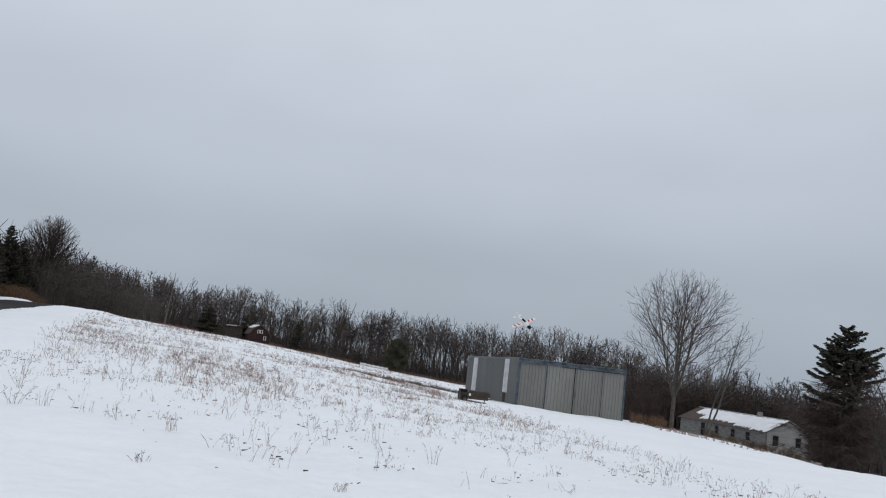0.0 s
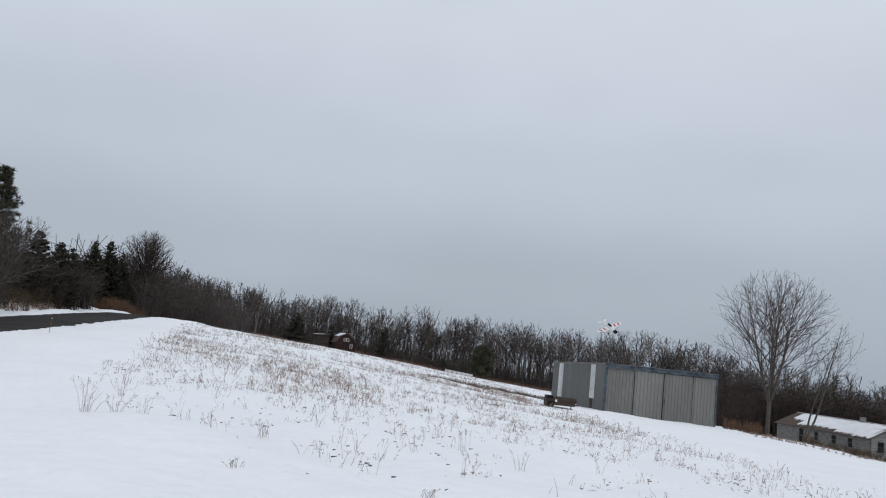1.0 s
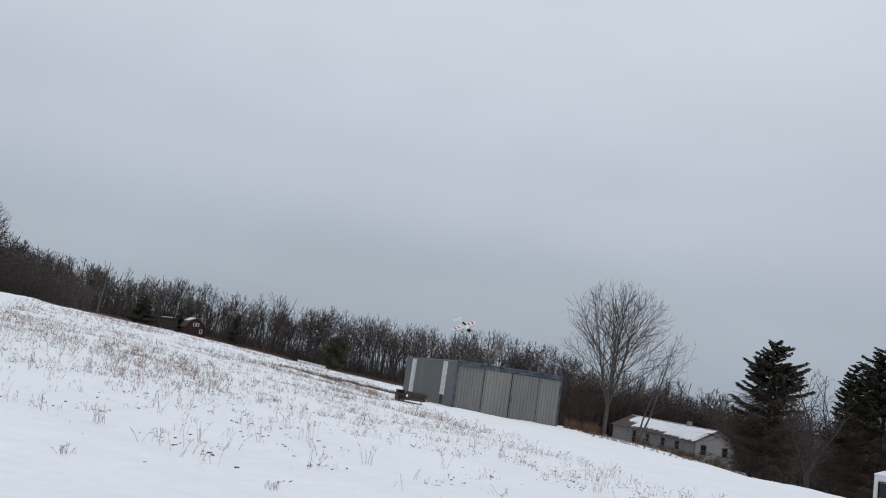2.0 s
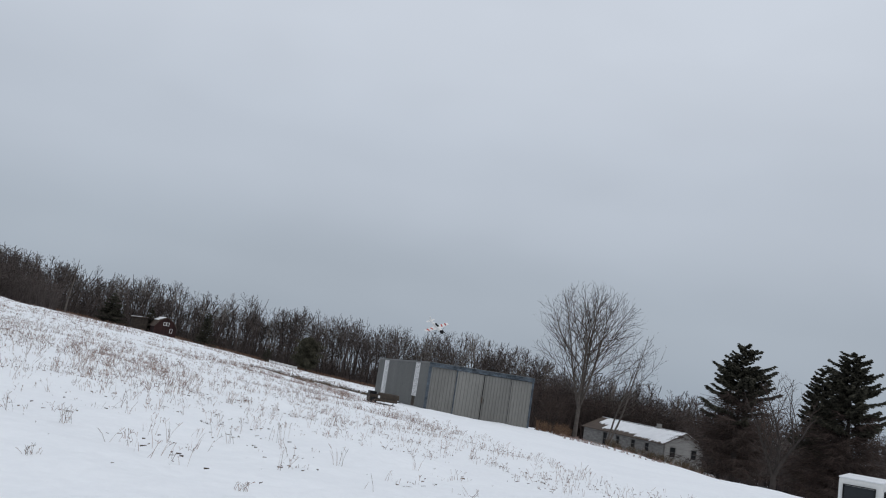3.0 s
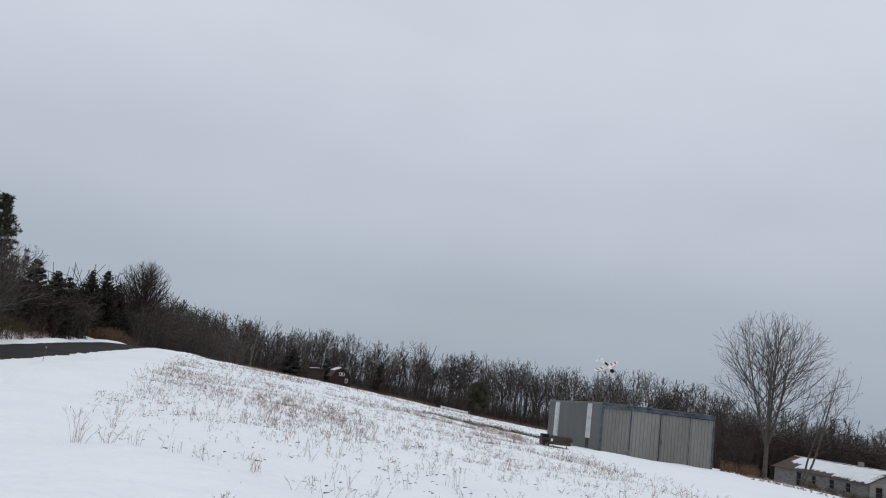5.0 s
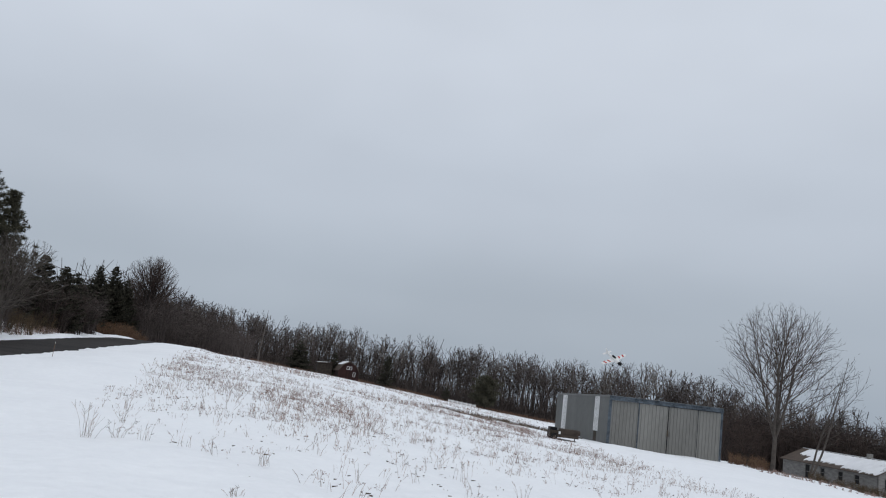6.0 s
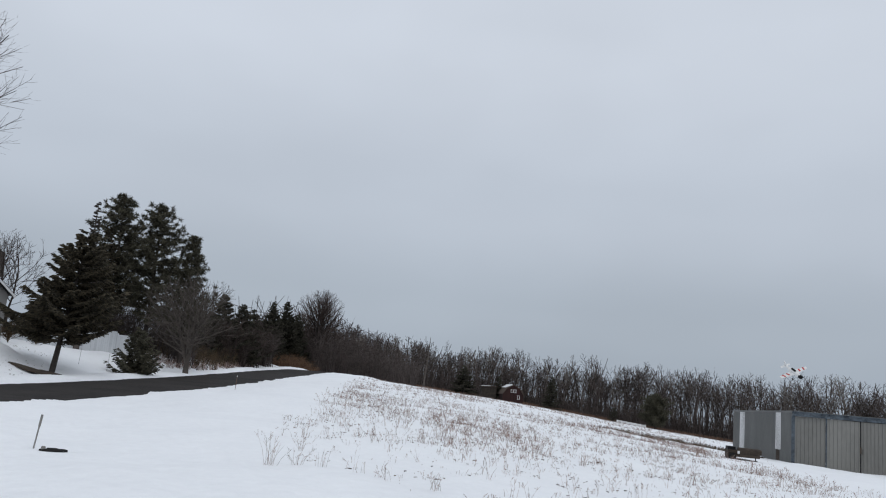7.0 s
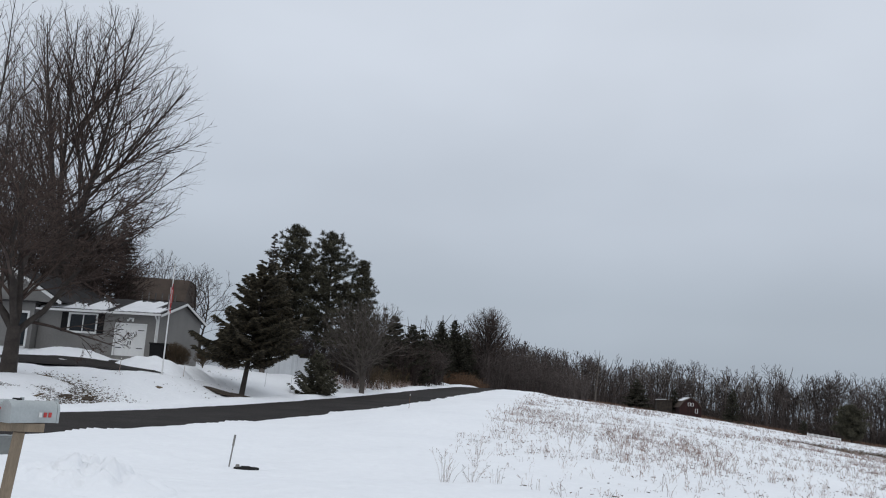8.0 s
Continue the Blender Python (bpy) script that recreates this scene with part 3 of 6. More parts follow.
def spruce(seed, height, width, bare=0.06, whorl=0.32, tuft=1.0, droop=0.25, ragged=0.25, thick=1.0, shape=0.85, dead=0.0):
    """Segments of a spruce: trunk, drooping boughs and needled sprays."""
    rng = random.Random(seed)
    trunk = [(0, 0, -0.1, 0, 0, height * 0.5, height * 0.021, height * 0.012), (0, 0, height * 0.5, 0, 0, height, height * 0.012, 0.008)]
    bough, spray, dry = [], [], []
    z = height * bare
    while z < height * 0.985:
        u = z / height
        reach0 = (width * 0.5 * (1 - u) ** shape + 0.08) * (1 - ragged * 0.9 * rng.random() ** 2)
        n = 6 if u < 0.85 else 4
        a0 = rng.uniform(0, 2 * pi)
        for k in range(n):
            if rng.random() < ragged * 0.4:
                continue
            reach = reach0 * (rng.uniform(1 - ragged, 1.08) if rng.random() > 0.3 * max(0, ragged - 0.3) else 1.3)
            a = a0 + 2 * pi * k / n + rng.uniform(-0.3, 0.3)
            dx, dy = cos(a), sin(a)
            rise = 0.25 + 0.5 * u
            zz = z + rng.uniform(-0.15, 0.15)
            pts = [Vector((dx * reach * s, dy * reach * s, zz + reach * (rise * s * 0.35 - droop * 1.6 * s * s + 0.16 * s ** 4))) for s in (0, 0.25, 0.5, 0.75, 1.0)]
            if u < dead * rng.uniform(0.75, 1.2):
                # dead lower bough, bare of needles and full of fine drooping twigs
                for i in range(4):
                    dry.append((*pts[i], *pts[i + 1], 0.035 * (1 - i * 0.22), 0.035 * (1 - (i + 1) * 0.22)))
                for j in range(int(reach * 28)):
                    c = pts[0].lerp(pts[4], rng.uniform(0.1, 1.0)) + Vector((0, 0, rng.uniform(0.0, 0.15)))
                    e = c + Vector((dx * 0.5 + rng.gauss(0, 0.6), dy * 0.5 + rng.gauss(0, 0.6), rng.uniform(-0.8, 0.2))) * rng.uniform(0.4, 1.0)
                    dry.append((*c, *e, 0.015, 0.006))
                continue
            for i in range(4):
                bough.append((*pts[i], *pts[i + 1], 0.035 * (1 - i * 0.22) * reach ** 0.5 * 0.6, 0.035 * (1 - (i + 1) * 0.22) * reach ** 0.5 * 0.6))
            m = max(5, int(reach * 13 * tuft))
            for j in range(m):
                s = 0.12 + 0.88 * (j + rng.random()) / m
                i = min(int(s * 4), 3)
                p = pts[i].lerp(pts[i + 1], s * 4 - i)
                ln = (0.16 + 0.26 * reach * (1 - s * 0.75)) * rng.uniform(0.6, 1.1)
                ln = min(ln, 0.75)
                for side in (-1, 1):
                    b = a + side * radians(rng.uniform(28, 62))
                    d = Vector((cos(b), sin(b), rng.uniform(-0.55, 0.12))).normalized()
                    e = p + d * ln
                    spray.append((*p, *e, 0.045 * thick, 0.010 * thick))
                    for g in (0.35, 0.62):
                        c = p.lerp(e, g)
                        b2 = b - side * radians(rng.uniform(20, 55)) * rng.choice((-1, 1))
                        e2 = c + Vector((cos(b2), sin(b2), rng.uniform(-0.7, 0.1))).normalized() * ln * 0.5
                        spray.append((*c, *e2, 0.036 * thick, 0.007 * thick))
        z += whorl * (1.1 - 0.5 * u) * rng.uniform(0.8, 1.15)
    return {"trunk": trunk, "limb": [], "dry": dry, "twig": bough + spray}


def pine(seed, height, width, bare=0.2, boughs=60, clump=0.5, spikes=34, shape=0.6):
    """Segments of a pine: trunk, rising boughs and round brushes of needles."""
    rng = random.Random(seed)
    top = Vector((rng.uniform(-0.3, 0.3), rng.uniform(-0.3, 0.3), height))
    trunk, limb, tuft = [], [], []
    mid = Vector((top.x * 0.3, top.y * 0.3, height * 0.5))
    trunk += [(0, 0, -0.1, *mid, height * 0.017, height * 0.011), (*mid, *top, height * 0.011, 0.015)]
    for k in range(boughs):
        u = bare + (1 - bare) * ((k + rng.random()) / boughs) ** 0.9
        base = Vector((0, 0, 0)).lerp(mid, u * 2) if u < 0.5 else mid.lerp(top, (u - 0.5) * 2)
        a = rng.uniform(0, 2 * pi)
        prof = (max(0.0, 1 - u) ** shape) * min(1, (u - bare) * 6 + 0.5)
        reach = width * 0.5 * prof * rng.uniform(0.45, 1.2) * (0.85 + 0.28 * sin(u * 41 + a)) + 0.2
        tip = base + Vector((cos(a) * reach, sin(a) * reach, reach * rng.uniform(0.05, 0.5)))
        limb.append((*base, *tip, 0.02 + 0.012 * reach, 0.012))
        n = max(2, int(reach * 3.2))
        for j in range(n):
            s = 0.35 + 0.65 * (j + rng.random()) / n
            c = base.lerp(tip, min(s, 1.0)) + Vector((rng.gauss(0, 0.22), rng.gauss(0, 0.22), rng.gauss(0.06, 0.14))) * min(1, reach)
            limb.append((*base.lerp(tip, min(s, 1.0) * 0.9), *c, 0.012, 0.008))
            for q in range(spikes):
                d = Vector((rng.gauss(0, 1), rng.gauss(0, 1), rng.gauss(0.45, 0.8)))
                d = d.normalized() * clump * rng.uniform(0.55, 1.0)
                tuft.append((*(c + d * 0.12), *(c + d), 0.024, 0.006))
    return {"trunk": trunk, "limb": [], "twig": limb + tuft}


def transform_segs(s, x, y, z, rz, k):
    """Copies of a segment array, turned, scaled and moved."""
    c, n = cos(rz), sin(rz)
    o = s.copy()
    for b in (0, 3):
        px, py = s[:, b] * k, s[:, b + 1] * k
        o[:, b], o[:, b + 1], o[:, b + 2] = px * c - py * n + x, px * n + py * c + y, s[:, b + 2] * k + z
    return o


def leaning(d, kx, ky):
    """The same tree with its stem aslant."""
    tilt_ = lambda rows: [(p[0] + kx * p[2], p[1] + ky * p[2], p[2], p[3] + kx * p[5], p[4] + ky * p[5], *p[5:]) for p in rows]
    return {k: ([tilt_(l) for l in v] if k == "limb" else tilt_(v)) for k, v in d.items()}


def all_segs(d):
    return np.array(d["trunk"] + [q for l in d["limb"] for q in l] + d["twig"])


def rise(az, d, el):
    """Place at a bearing and distance, and the height there of what reaches the elevation el."""
    x, y = at(az, d)
    return x, y, EYE + d * tan(radians(el)) - gz(x, y)


def wood_front(a):
    """Distance of the wood's edge by bearing."""
    return float(np.interp(a, (-40, -26, -14, 6, 14, 24, 46), (118, 128, 222, 228, 190, 165, 150)))


def wood_top(a):
    """Elevation of the wood's crest by bearing."""
    return float(np.interp(a, (-36, -26, -23, -20, -14, -8, 0, 8, 12, 15, 22, 25, 46), (3.6, 4.2, 4.05, 3.35, 3.1, 3.0, 2.7, 2.8, 2.5, 1.65, 1.3, 0.6, 0.4)))


def far_woods():
    """The leafless wood that closes the field, several rows deep."""
    rng = random.Random(41)
    kinds = []
    for i in range(12):
        lean = (rng.uniform(-0.08, 0.08), rng.uniform(-0.08, 0.08))
        kinds.append(all_segs(grown_tree(500 + i, 15, 0.16 + 0.025 * (i % 4), (0.66, 0.15 + 0.03 * (i % 4), 0.34), 0.38 + 0.07 * (i % 3), 0.036, lean, (0.045, 0.040, 0.034), (54, 22), 44, 0.035, 0.06, 0, 1 + (i % 4 == 3))))
    dark, pale = [], []
    az = -31.0
    while az < 39:
        for row in range(5):
            a = az + rng.uniform(-0.45, 0.45)
            d = wood_front(a) + row * 7 + rng.uniform(-4, 4)
            x, y = at(a, d)
            zl = float(land(x, y)) - 0.2
            crest = wood_top(a) * (1 + 0.10 * noise.noise(Vector((a * 0.55, 2.3, 0))) + 0.08 * noise.noise(Vector((a * 1.9, 7.3, 0))))
            h = EYE + d * tan(radians(crest)) - zl
            k = h / 15.0 * rng.choice((0.6, 0.72, 0.8, 0.88, 0.95, 1.05))
            (pale if rng.random() < 0.16 else dark).append(transform_segs(kinds[rng.randrange(12)], x, y, zl, rng.uniform(0, 2 * pi), k))
        az += 0.42
    ob = seg_object("far_woods", np.concatenate(dark), WOODS, thin=0.12)
    tagged(ob, "leafless grey-brown wood along the far edge of the field", "woods", kind="stuff")
    ob = seg_object("pale_woods", np.concatenate(pale), PALE_WOODS, thin=0.12)
    tagged(ob, "pale-barked leafless trees among the far wood", "woods", kind="stuff")
    # undergrowth and saplings that close the foot of the wood
    und = []
    for i in range(12000):
        a = rng.uniform(-31, 39)
        d = wood_front(a) - 2 + 50 * rng.random() ** 1.3
        x, y = at(a, d)
        z = float(land(x, y))
        h = rng.uniform(0.8, 3.4) * (1.0 + 2.2 * (rng.random() < 0.3))
        p = Vector((x, y, z - 0.2))
        for s in range(3):
            b, l = rng.uniform(0, 2 * pi), rng.uniform(0.08, 0.5)
            e = Vector((x + cos(b) * h * l, y + sin(b) * h * l, z + h * rng.uniform(0.5, 1.0)))
            und.append((*p, *e, 0.055, 0.025))
            for q in range(2):
                c = p.lerp(e, rng.uniform(0.35, 0.9))
                g = c + Vector((rng.gauss(0, 0.3), rng.gauss(0, 0.3), rng.uniform(0.0, 0.35))) * h * 0.6
                und.append((*c, *g, 0.045, 0.02))
    ob = seg_object("undergrowth", und, UNDERWOOD, thin=1.0)
    tagged(ob, "dense dark leafless brush at the foot of the wood", "undergrowth", kind="stuff")
    # rusty grass fringe where the field ends
    fr = []
    for i in range(6500):
        a = rng.uniform(-24, 14)
        d = wood_front(a) - 3 - 9 * rng.random() ** 2
        x, y = at(a, d)
        z = float(land(x, y))
        h = rng.uniform(0.2, 0.8)
        for s in range(3):
            b = rng.uniform(0, 2 * pi)
            fr.append((x, y, z - 0.1, x + cos(b) * h * 0.35, y + sin(b) * h * 0.35, z + h, 0.035, 0.015))
    ob = seg_object("field_edge_grass", fr, EDGE_GRASS, thin=1.0)
    tagged(ob, "rusty dry grass where the field meets the wood", "grass", kind="stuff")


far_woods()


def thicket(name, label, material, count, place, height, stems=9, reach=0.5, radius=0.02, seed=1):
    """Many-stemmed brush, too dense to count: place(rng) gives x, y and a height factor."""
    rng = random.Random(seed)
    out = []
    for i in range(count):
        x, y, f = place(rng)
        if np.hypot(ROAD[:, 0] - x, ROAD[:, 1] - y).min() < ROAD_W + 1.4:
            continue
        z = gz(x, y) - 0.1
        h = height * f * rng.uniform(0.45, 1.0)
        for s in range(stems):
            b = rng.uniform(0, 2 * pi)
            l = rng.uniform(0.1, 1.0) * reach * h
            p = Vector((x + rng.gauss(0, 0.15), y + rng.gauss(0, 0.15), z))
            m = Vector((x + cos(b) * l * 0.4, y + sin(b) * l * 0.4, z + h * rng.uniform(0.35, 0.55)))
            e = Vector((x + cos(b) * l, y + sin(b) * l, z + h * rng.uniform(0.65, 1.0)))
            out.append((*p, *m, radius * 0.8, radius * 0.65))
            out.append((*m, *e, radius * 0.65, radius * 0.25))
            for q in range(5):
                u = rng.uniform(0.05, 0.95)
                c = m.lerp(e, u) if q else p.lerp(m, rng.uniform(0.5, 1))
                g = c + Vector((rng.gauss(0, 0.24), rng.gauss(0, 0.24), rng.uniform(-0.04, 0.26))) * h * 0.55
                out.append((*c, *g, radius * 0.55, radius * 0.25))
    return tagged(seg_object(name, out, material, thin=1.0), label, "brush", kind="stuff")


def sector(a0, a1, d0, d1, fall=None):
    def f(rng):
        a, d = rng.uniform(a0, a1), rng.uniform(d0, d1)
        x, y = at(a, d)
        return x, y, (fall(a) if fall else 1.0)
    return f


# ---------------------------------------------------------------- right side: brush, bare trees, spruces
thicket("brush", "dense reddish-brown leafless brush behind the sheds", BRUSH, 1250,
        sector(13.2, 27.5, 112, 150, lambda a: float(np.interp(a, (13, 17, 21, 24, 28), (1.0, 0.95, 1.05, 0.86, 0.8)))), 8.2, 8, 0.6, 0.035, 5)
thicket("brush", "dense grey-brown leafless brush among spruces", UNDERWOOD, 560, sector(24.5, 40, 96, 124), 7.2, 8, 0.6, 0.03, 6)
thicket("roadside_grass", "rusty tall dry grass beside the hangar", DRY_ORANGE, 80, sector(13.7, 16.2, 84, 96), 1.5, 8, 0.25, 0.014, 7)
thicket("edge_weeds", "brown dry weeds and seedlings along the field edge", DRY, 420, sector(15.5, 31, 62, 90), 0.5, 6, 0.4, 0.012, 8)

thicket("shed_weeds", "tall brown dead weeds before the old shed", BROWN_LEAF, 150, sector(18.6, 25.0, 82, 90), 1.15, 7, 0.4, 0.012, 9)

x, y, h = rise(16.45, 92, 7.9)
place_bare("bare_tree", x, y, grown_tree(29, h, 0.22, (0.60, 0.40, 0.40), 0.2, 0.010, (0.03, 0.0), (0.048, 0.042, 0.033), (60, 20), 38, 0.05, 0.045, 0, 5), (PALE_BARK, TWIG), "tall leafless tree with pale grey ascending branches")
for k, (a, d, el, ln) in enumerate(((18.6, 91, 5.1, (0.34, -0.12)), (18.5, 92, 3.4, (0.26, -0.10)))):
    x, y, h = rise(a, d, el)
    place_bare("leaning_tree", x, y, grown_tree(31 + k, h, 0.12, (0.66, 0.20, 0.34), 0.3, 0.011, ln, (0.05, 0.045, 0.04), (45, 18), 30, 0.05), (PALE_BARK, PALE_BARK), "slender leafless tree leaning beside the old shed", group="leaning trees by the shed")
x, y, h = rise(14.9, 90, -0.1)
place_bare("leafless_shrub", x, y, bare_tree(37, h, 0.6, 0.08, 3, 5, 0.1, 0.012, (0, 0), 0.2, 4, 40), (BARK, TWIG), "small leafless shrub at the foot of a tree", "shrub")
for k, (a, d, el, w, rag) in enumerate(((26.6, 72, 4.75, 10.2, 0.5), (33.0, 74, 5.1, 10.6, 0.45), (31.4, 80, 3.9, 6.6, 0.3))):
    x, y, h = rise(a, d, el)
    place_bare("spruce", x, y, spruce(60 + k, h, w * 0.94, 0.08, 0.29, 1.2, 0.05, rag, 1.45, 0.5, 0.55 if k < 2 else 0.4), (BARK, SPRUCE), "tall dark green spruce with ragged drooping boughs", group="spruces beside the field")
x, y, h = rise(29.0, 66, 3.4)
place_bare("bare_tree", x, y, grown_tree(71, h, 0.2, (0.6, 0.30, 0.40), 0.2, 0.010, (0.03, 0), (0.045, 0.04, 0.034), (60, 30), 44, 0.0, 0.09, 0, 3), (BARK, TWIG), "leafless grey fruit tree between two spruces")
x, y, h = rise(25.75, 76, 0.6)
place_bare("bare_tree", x, y, grown_tree(74, h, 0.16, (0.55, 0.45, 0.45), 0.1, 0.011, (0, 0), (0.04, 0.035, 0.03), (60, 25), 40, 0.03, 0.06, 0, 4), (BARK, TWIG), "low dense leafless tree beside a spruce")

# ---------------------------------------------------------------- conifers at the wood's edge
for k, (a, d, el, w) in enumerate(((-15.2, 196, 1.85, 8.5), (-9.15, 206, 1.55, 6.2), (-12.75, 205, 1.3, 4.6), (-4.95, 210, -0.2, 4.2), (-19.4, 150, 1.0, 5.0))):
    x, y, h = rise(a, d, el)
    place_bare("spruce", x, y, spruce(80 + k, h, w, 0.03, 0.5, 0.8, 0.16, 0.2, 2.6), (BARK, SPRUCE), "dark green spruce at the edge of the wood", group="spruces at the wood's edge")
x, y, h = rise(-2.25, 210, 0.75)
place_bare("round_pine", x, y, pine(91, h, 8.0, 0.05, 130, 0.9, 30, 0.35), (BARK, PINE), "rounded dark pine at the edge of the wood")
for k, (a, d, el, f) in enumerate(((-17.9, 178, 3.75, 1), (-20.8, 160, 3.7, 1), (-19.6, 170, 3.2, 2), (-13.9, 226, 3.0, 1), (-6.6, 228, 3.2, 2), (4.2, 230, 2.85, 2))):
    x, y, h = rise(a, d, el)
    place_bare("bare_tree", x, y, grown_tree(110 + k, h, 0.24, (0.66, 0.20, 0.34), 0.32, 0.024, (0, 0), (0.04, 0.05, 0.05), (50, 20), 34, 0.06), (PALE_BARK if k == 0 else BARK, PALE_BARK if k == 0 else TWIG), "tall leafless tree standing out of the wood", group="tall trees of the wood")

# ---------------------------------------------------------------- roadside beyond the lane
x, y, h = rise(-25.3, 131, 6.2)
place_bare("bare_tree", x, y, grown_tree(131, h, 0.36, (0.58, 0.38, 0.42), 0.18, 0.013, (0, 0), (0.03, 0.03, 0.024), (62, 18), 36, 0.05, 0.04, 0, 3), (BARK, TWIG), "broad round-crowned leafless tree by the bend of the lane")
thicket("brush", "dense dark leafless brush along the lane", WOODS, 420, sector(-26, -18.5, 122, 160, lambda a: float(np.interp(a, (-26, -22, -18.5), (1.0, 0.95, 0.6)))), 8.6, 8, 0.45, 0.03, 15)
thicket("brush", "dense dark leafless brush along the lane", BRUSH, 290, sector(-34.5, -28.6, 88, 114, lambda a: float(np.interp(a, (-36, -30, -26), (0.95, 0.9, 0.8)))), 6.4, 9, 0.42, 0.026, 16)
thicket("brush", "dense dark leafless brush along the lane", WOODS, 190, sector(-35.5, -28.3, 90, 110), 5.6, 8, 0.55, 0.026, 20)
thicket("brush", "grey-brown leafless brush behind the white fence", WOODS, 150, sector(-40.5, -33.5, 74, 90), 5.4, 9, 0.5, 0.022, 21)
thicket("brush", "tan leafless brush and tall grass under pines", BROWN_LEAF, 170, sector(-38, -30.5, 76, 90), 2.2, 9, 0.5, 0.014, 17)
thicket("roadside_grass", "arching orange-brown grass on the bank of the lane", DRY_ORANGE, 260, sector(-28.2, -25.2, 116, 123, lambda a: float(np.interp(a, (-28.2, -27.2, -26.2, -25.2), (0.6, 1.0, 0.95, 0.5)))), 2.5, 12, 0.6, 0.014, 18)
thicket("roadside_grass", "tan dry grass on the snowy bank of the lane", DRY, 170, lambda r: (*(lambda u: (np.interp(u, (0, 1), (-41, -48)) + r.uniform(-1.6, 1.6), np.interp(u, (0, 1), (57, 84)) + r.uniform(-1, 1)))(r.random()), 1.0), 0.9, 7, 0.5, 0.010, 19)
for k, (a, d, el, w) in enumerate(((-31.9, 92, 5.2, 4.8), (-30.6, 96, 4.6, 4.4), (-29.9, 104, 4.3, 4.2), (-28.6, 118, 5.0, 4.4), (-27.7, 121, 5.1, 4.8), (-26.9, 124, 4.3, 4.2), (-33.4, 90, 4.2, 4.8))):
    x, y, h = rise(a, d, el)
    place_bare("cedar", x, y, spruce(140 + k, h, w * 1.45, 0.03, 0.34, 0.8, 0.02, 0.25, 1.9), (BARK, SPRUCE), "dark evergreen in a row along the lane", group="evergreens along the lane")
x, y, h = rise(-33.8, 66, 6.4)
place_bare("bare_tree", x, y, grown_tree(152, h, 0.2, (0.56, 0.52, 0.44), 0.16, 0.009, (0, 0), (0.05, 0.042, 0.036), (62, 30), 38, 0.03, 0.06, 0, 4), (PALE_BARK, PALE_BARK), "spreading leafless apple-like tree by the lane")
for k, (a, d, el, w, sh) in enumerate(((-38.9, 71, 10.6, 7.0, 0.45), (-36.6, 72, 10.3, 8.2, 0.45), (-34.3, 73, 8.6, 6.0, 0.7))):
    x, y, h = rise(a, d, el)
    place_bare("pine", x, y, pine(160 + k, h, w, 0.20, 185, 0.38, 28, sh), (BARK, PINE), "tall dark pine with upright brushy boughs", group="pines by the lane")
x, y, h = rise(-40.6, 66, 10.1)
place_bare("larch", x, y, spruce(171, h, 2.8, 0.2, 0.5, 0.25, 0.02, 0.3), (PALE_BARK, PALE_BARK), "thin half-bare larch among pines", "tree")
x, y, h = rise(-41.75, 50.5, 8.1)
place_bare("spruce", x, y, leaning(spruce(173, h, 9.4, 0.21, 0.31, 1.25, 0.03, 0.42, 1.35, 0.66, 0.0), 0.075, 0.065), (BARK, BROWN_SPRUCE), "browning spruce with open level boughs on a soil bed")
x, y, h = rise(-39.7, 70, 8.7)
place_bare("spruce", x, y, spruce(174, h, 6.0, 0.14, 0.36, 0.9, 0.08, 0.4, 1.2), (BARK, BROWN_SPRUCE), "browning narrow spruce behind a larger one")
x, y, h = rise(-36.9, 58, 2.3)
place_bare("evergreen_shrub", x, y, spruce(176, h, 3.6, 0.02, 0.22, 0.9, -0.12, 0.2), (BARK, PINE), "low spreading evergreen shrub on the snowy bank", "shrub")

# ---------------------------------------------------------------- trees round the house
x, y, h = rise(-54.0, 66, 23.2)
place_bare("maple", x, y, grown_tree(181, h, 0.5, (0.53, 0.325, 0.47), 0.13, 0.009, (0.055, 0.015), (0.032, 0.026, 0.017), (60, 14), 30, 0.035, 0.025, 0, 3), (BARK, TWIG), "very large leafless maple with a fan of ascending limbs")
x, y, h = rise(-58.6, 46, 22.3)
place_bare("bare_tree", x, y, grown_tree(183, h, 0.28, (0.58, 0.26, 0.42), 0.15, 0.008, (0, 0), (0.046, 0.034, 0.024), (50, 18), 36, 0.05, 0.06, 0, 2), (BARK, TWIG), "tall leafless tree beside the house")
x, y, h = rise(-57.3, 54, 17.5)
place_bare("bare_tree", x, y, grown_tree(198, h, 0.24, (0.55, 0.34, 0.46), 0.12, 0.009, (0, 0), (0.044, 0.032, 0.024), (55, 18), 34, 0.05, 0.04, 0, 3), (BARK, TWIG), "dense leafless tree beside the house", group="bare trees behind the house")
x, y, h = rise(-55.9, 40, 13.0)
place_bare("bare_tree", x, y, bare_tree(185, h, 0.55, 0.33, 5, 4, 0.24, 0.017, (0.0, 0), 0.05, 6, 38, 0.10, 0.9, 0.1), (BARK, TWIG), "spreading leafless yard tree with drooping fine branches")
for k, (a, d, el) in enumerate(((-53.2, 69, 10.6), (-56.0, 70, 12.0), (-51.2, 70, 9.6))):
    x, y, h = rise(a, d, el)
    place_bare("bare_tree", x, y, grown_tree(194 + k, h, 0.2, (0.52, 0.42, 0.48), 0.06, 0.012, (0, 0), (0.035, 0.03, 0.024), (60, 25), 40, 0.03, 0.06, 0, 4), (BARK, TWIG), "dense leafless tree crowding behind the house", group="bare trees behind the house")
x, y, h = rise(-50.3, 72, 10.4)
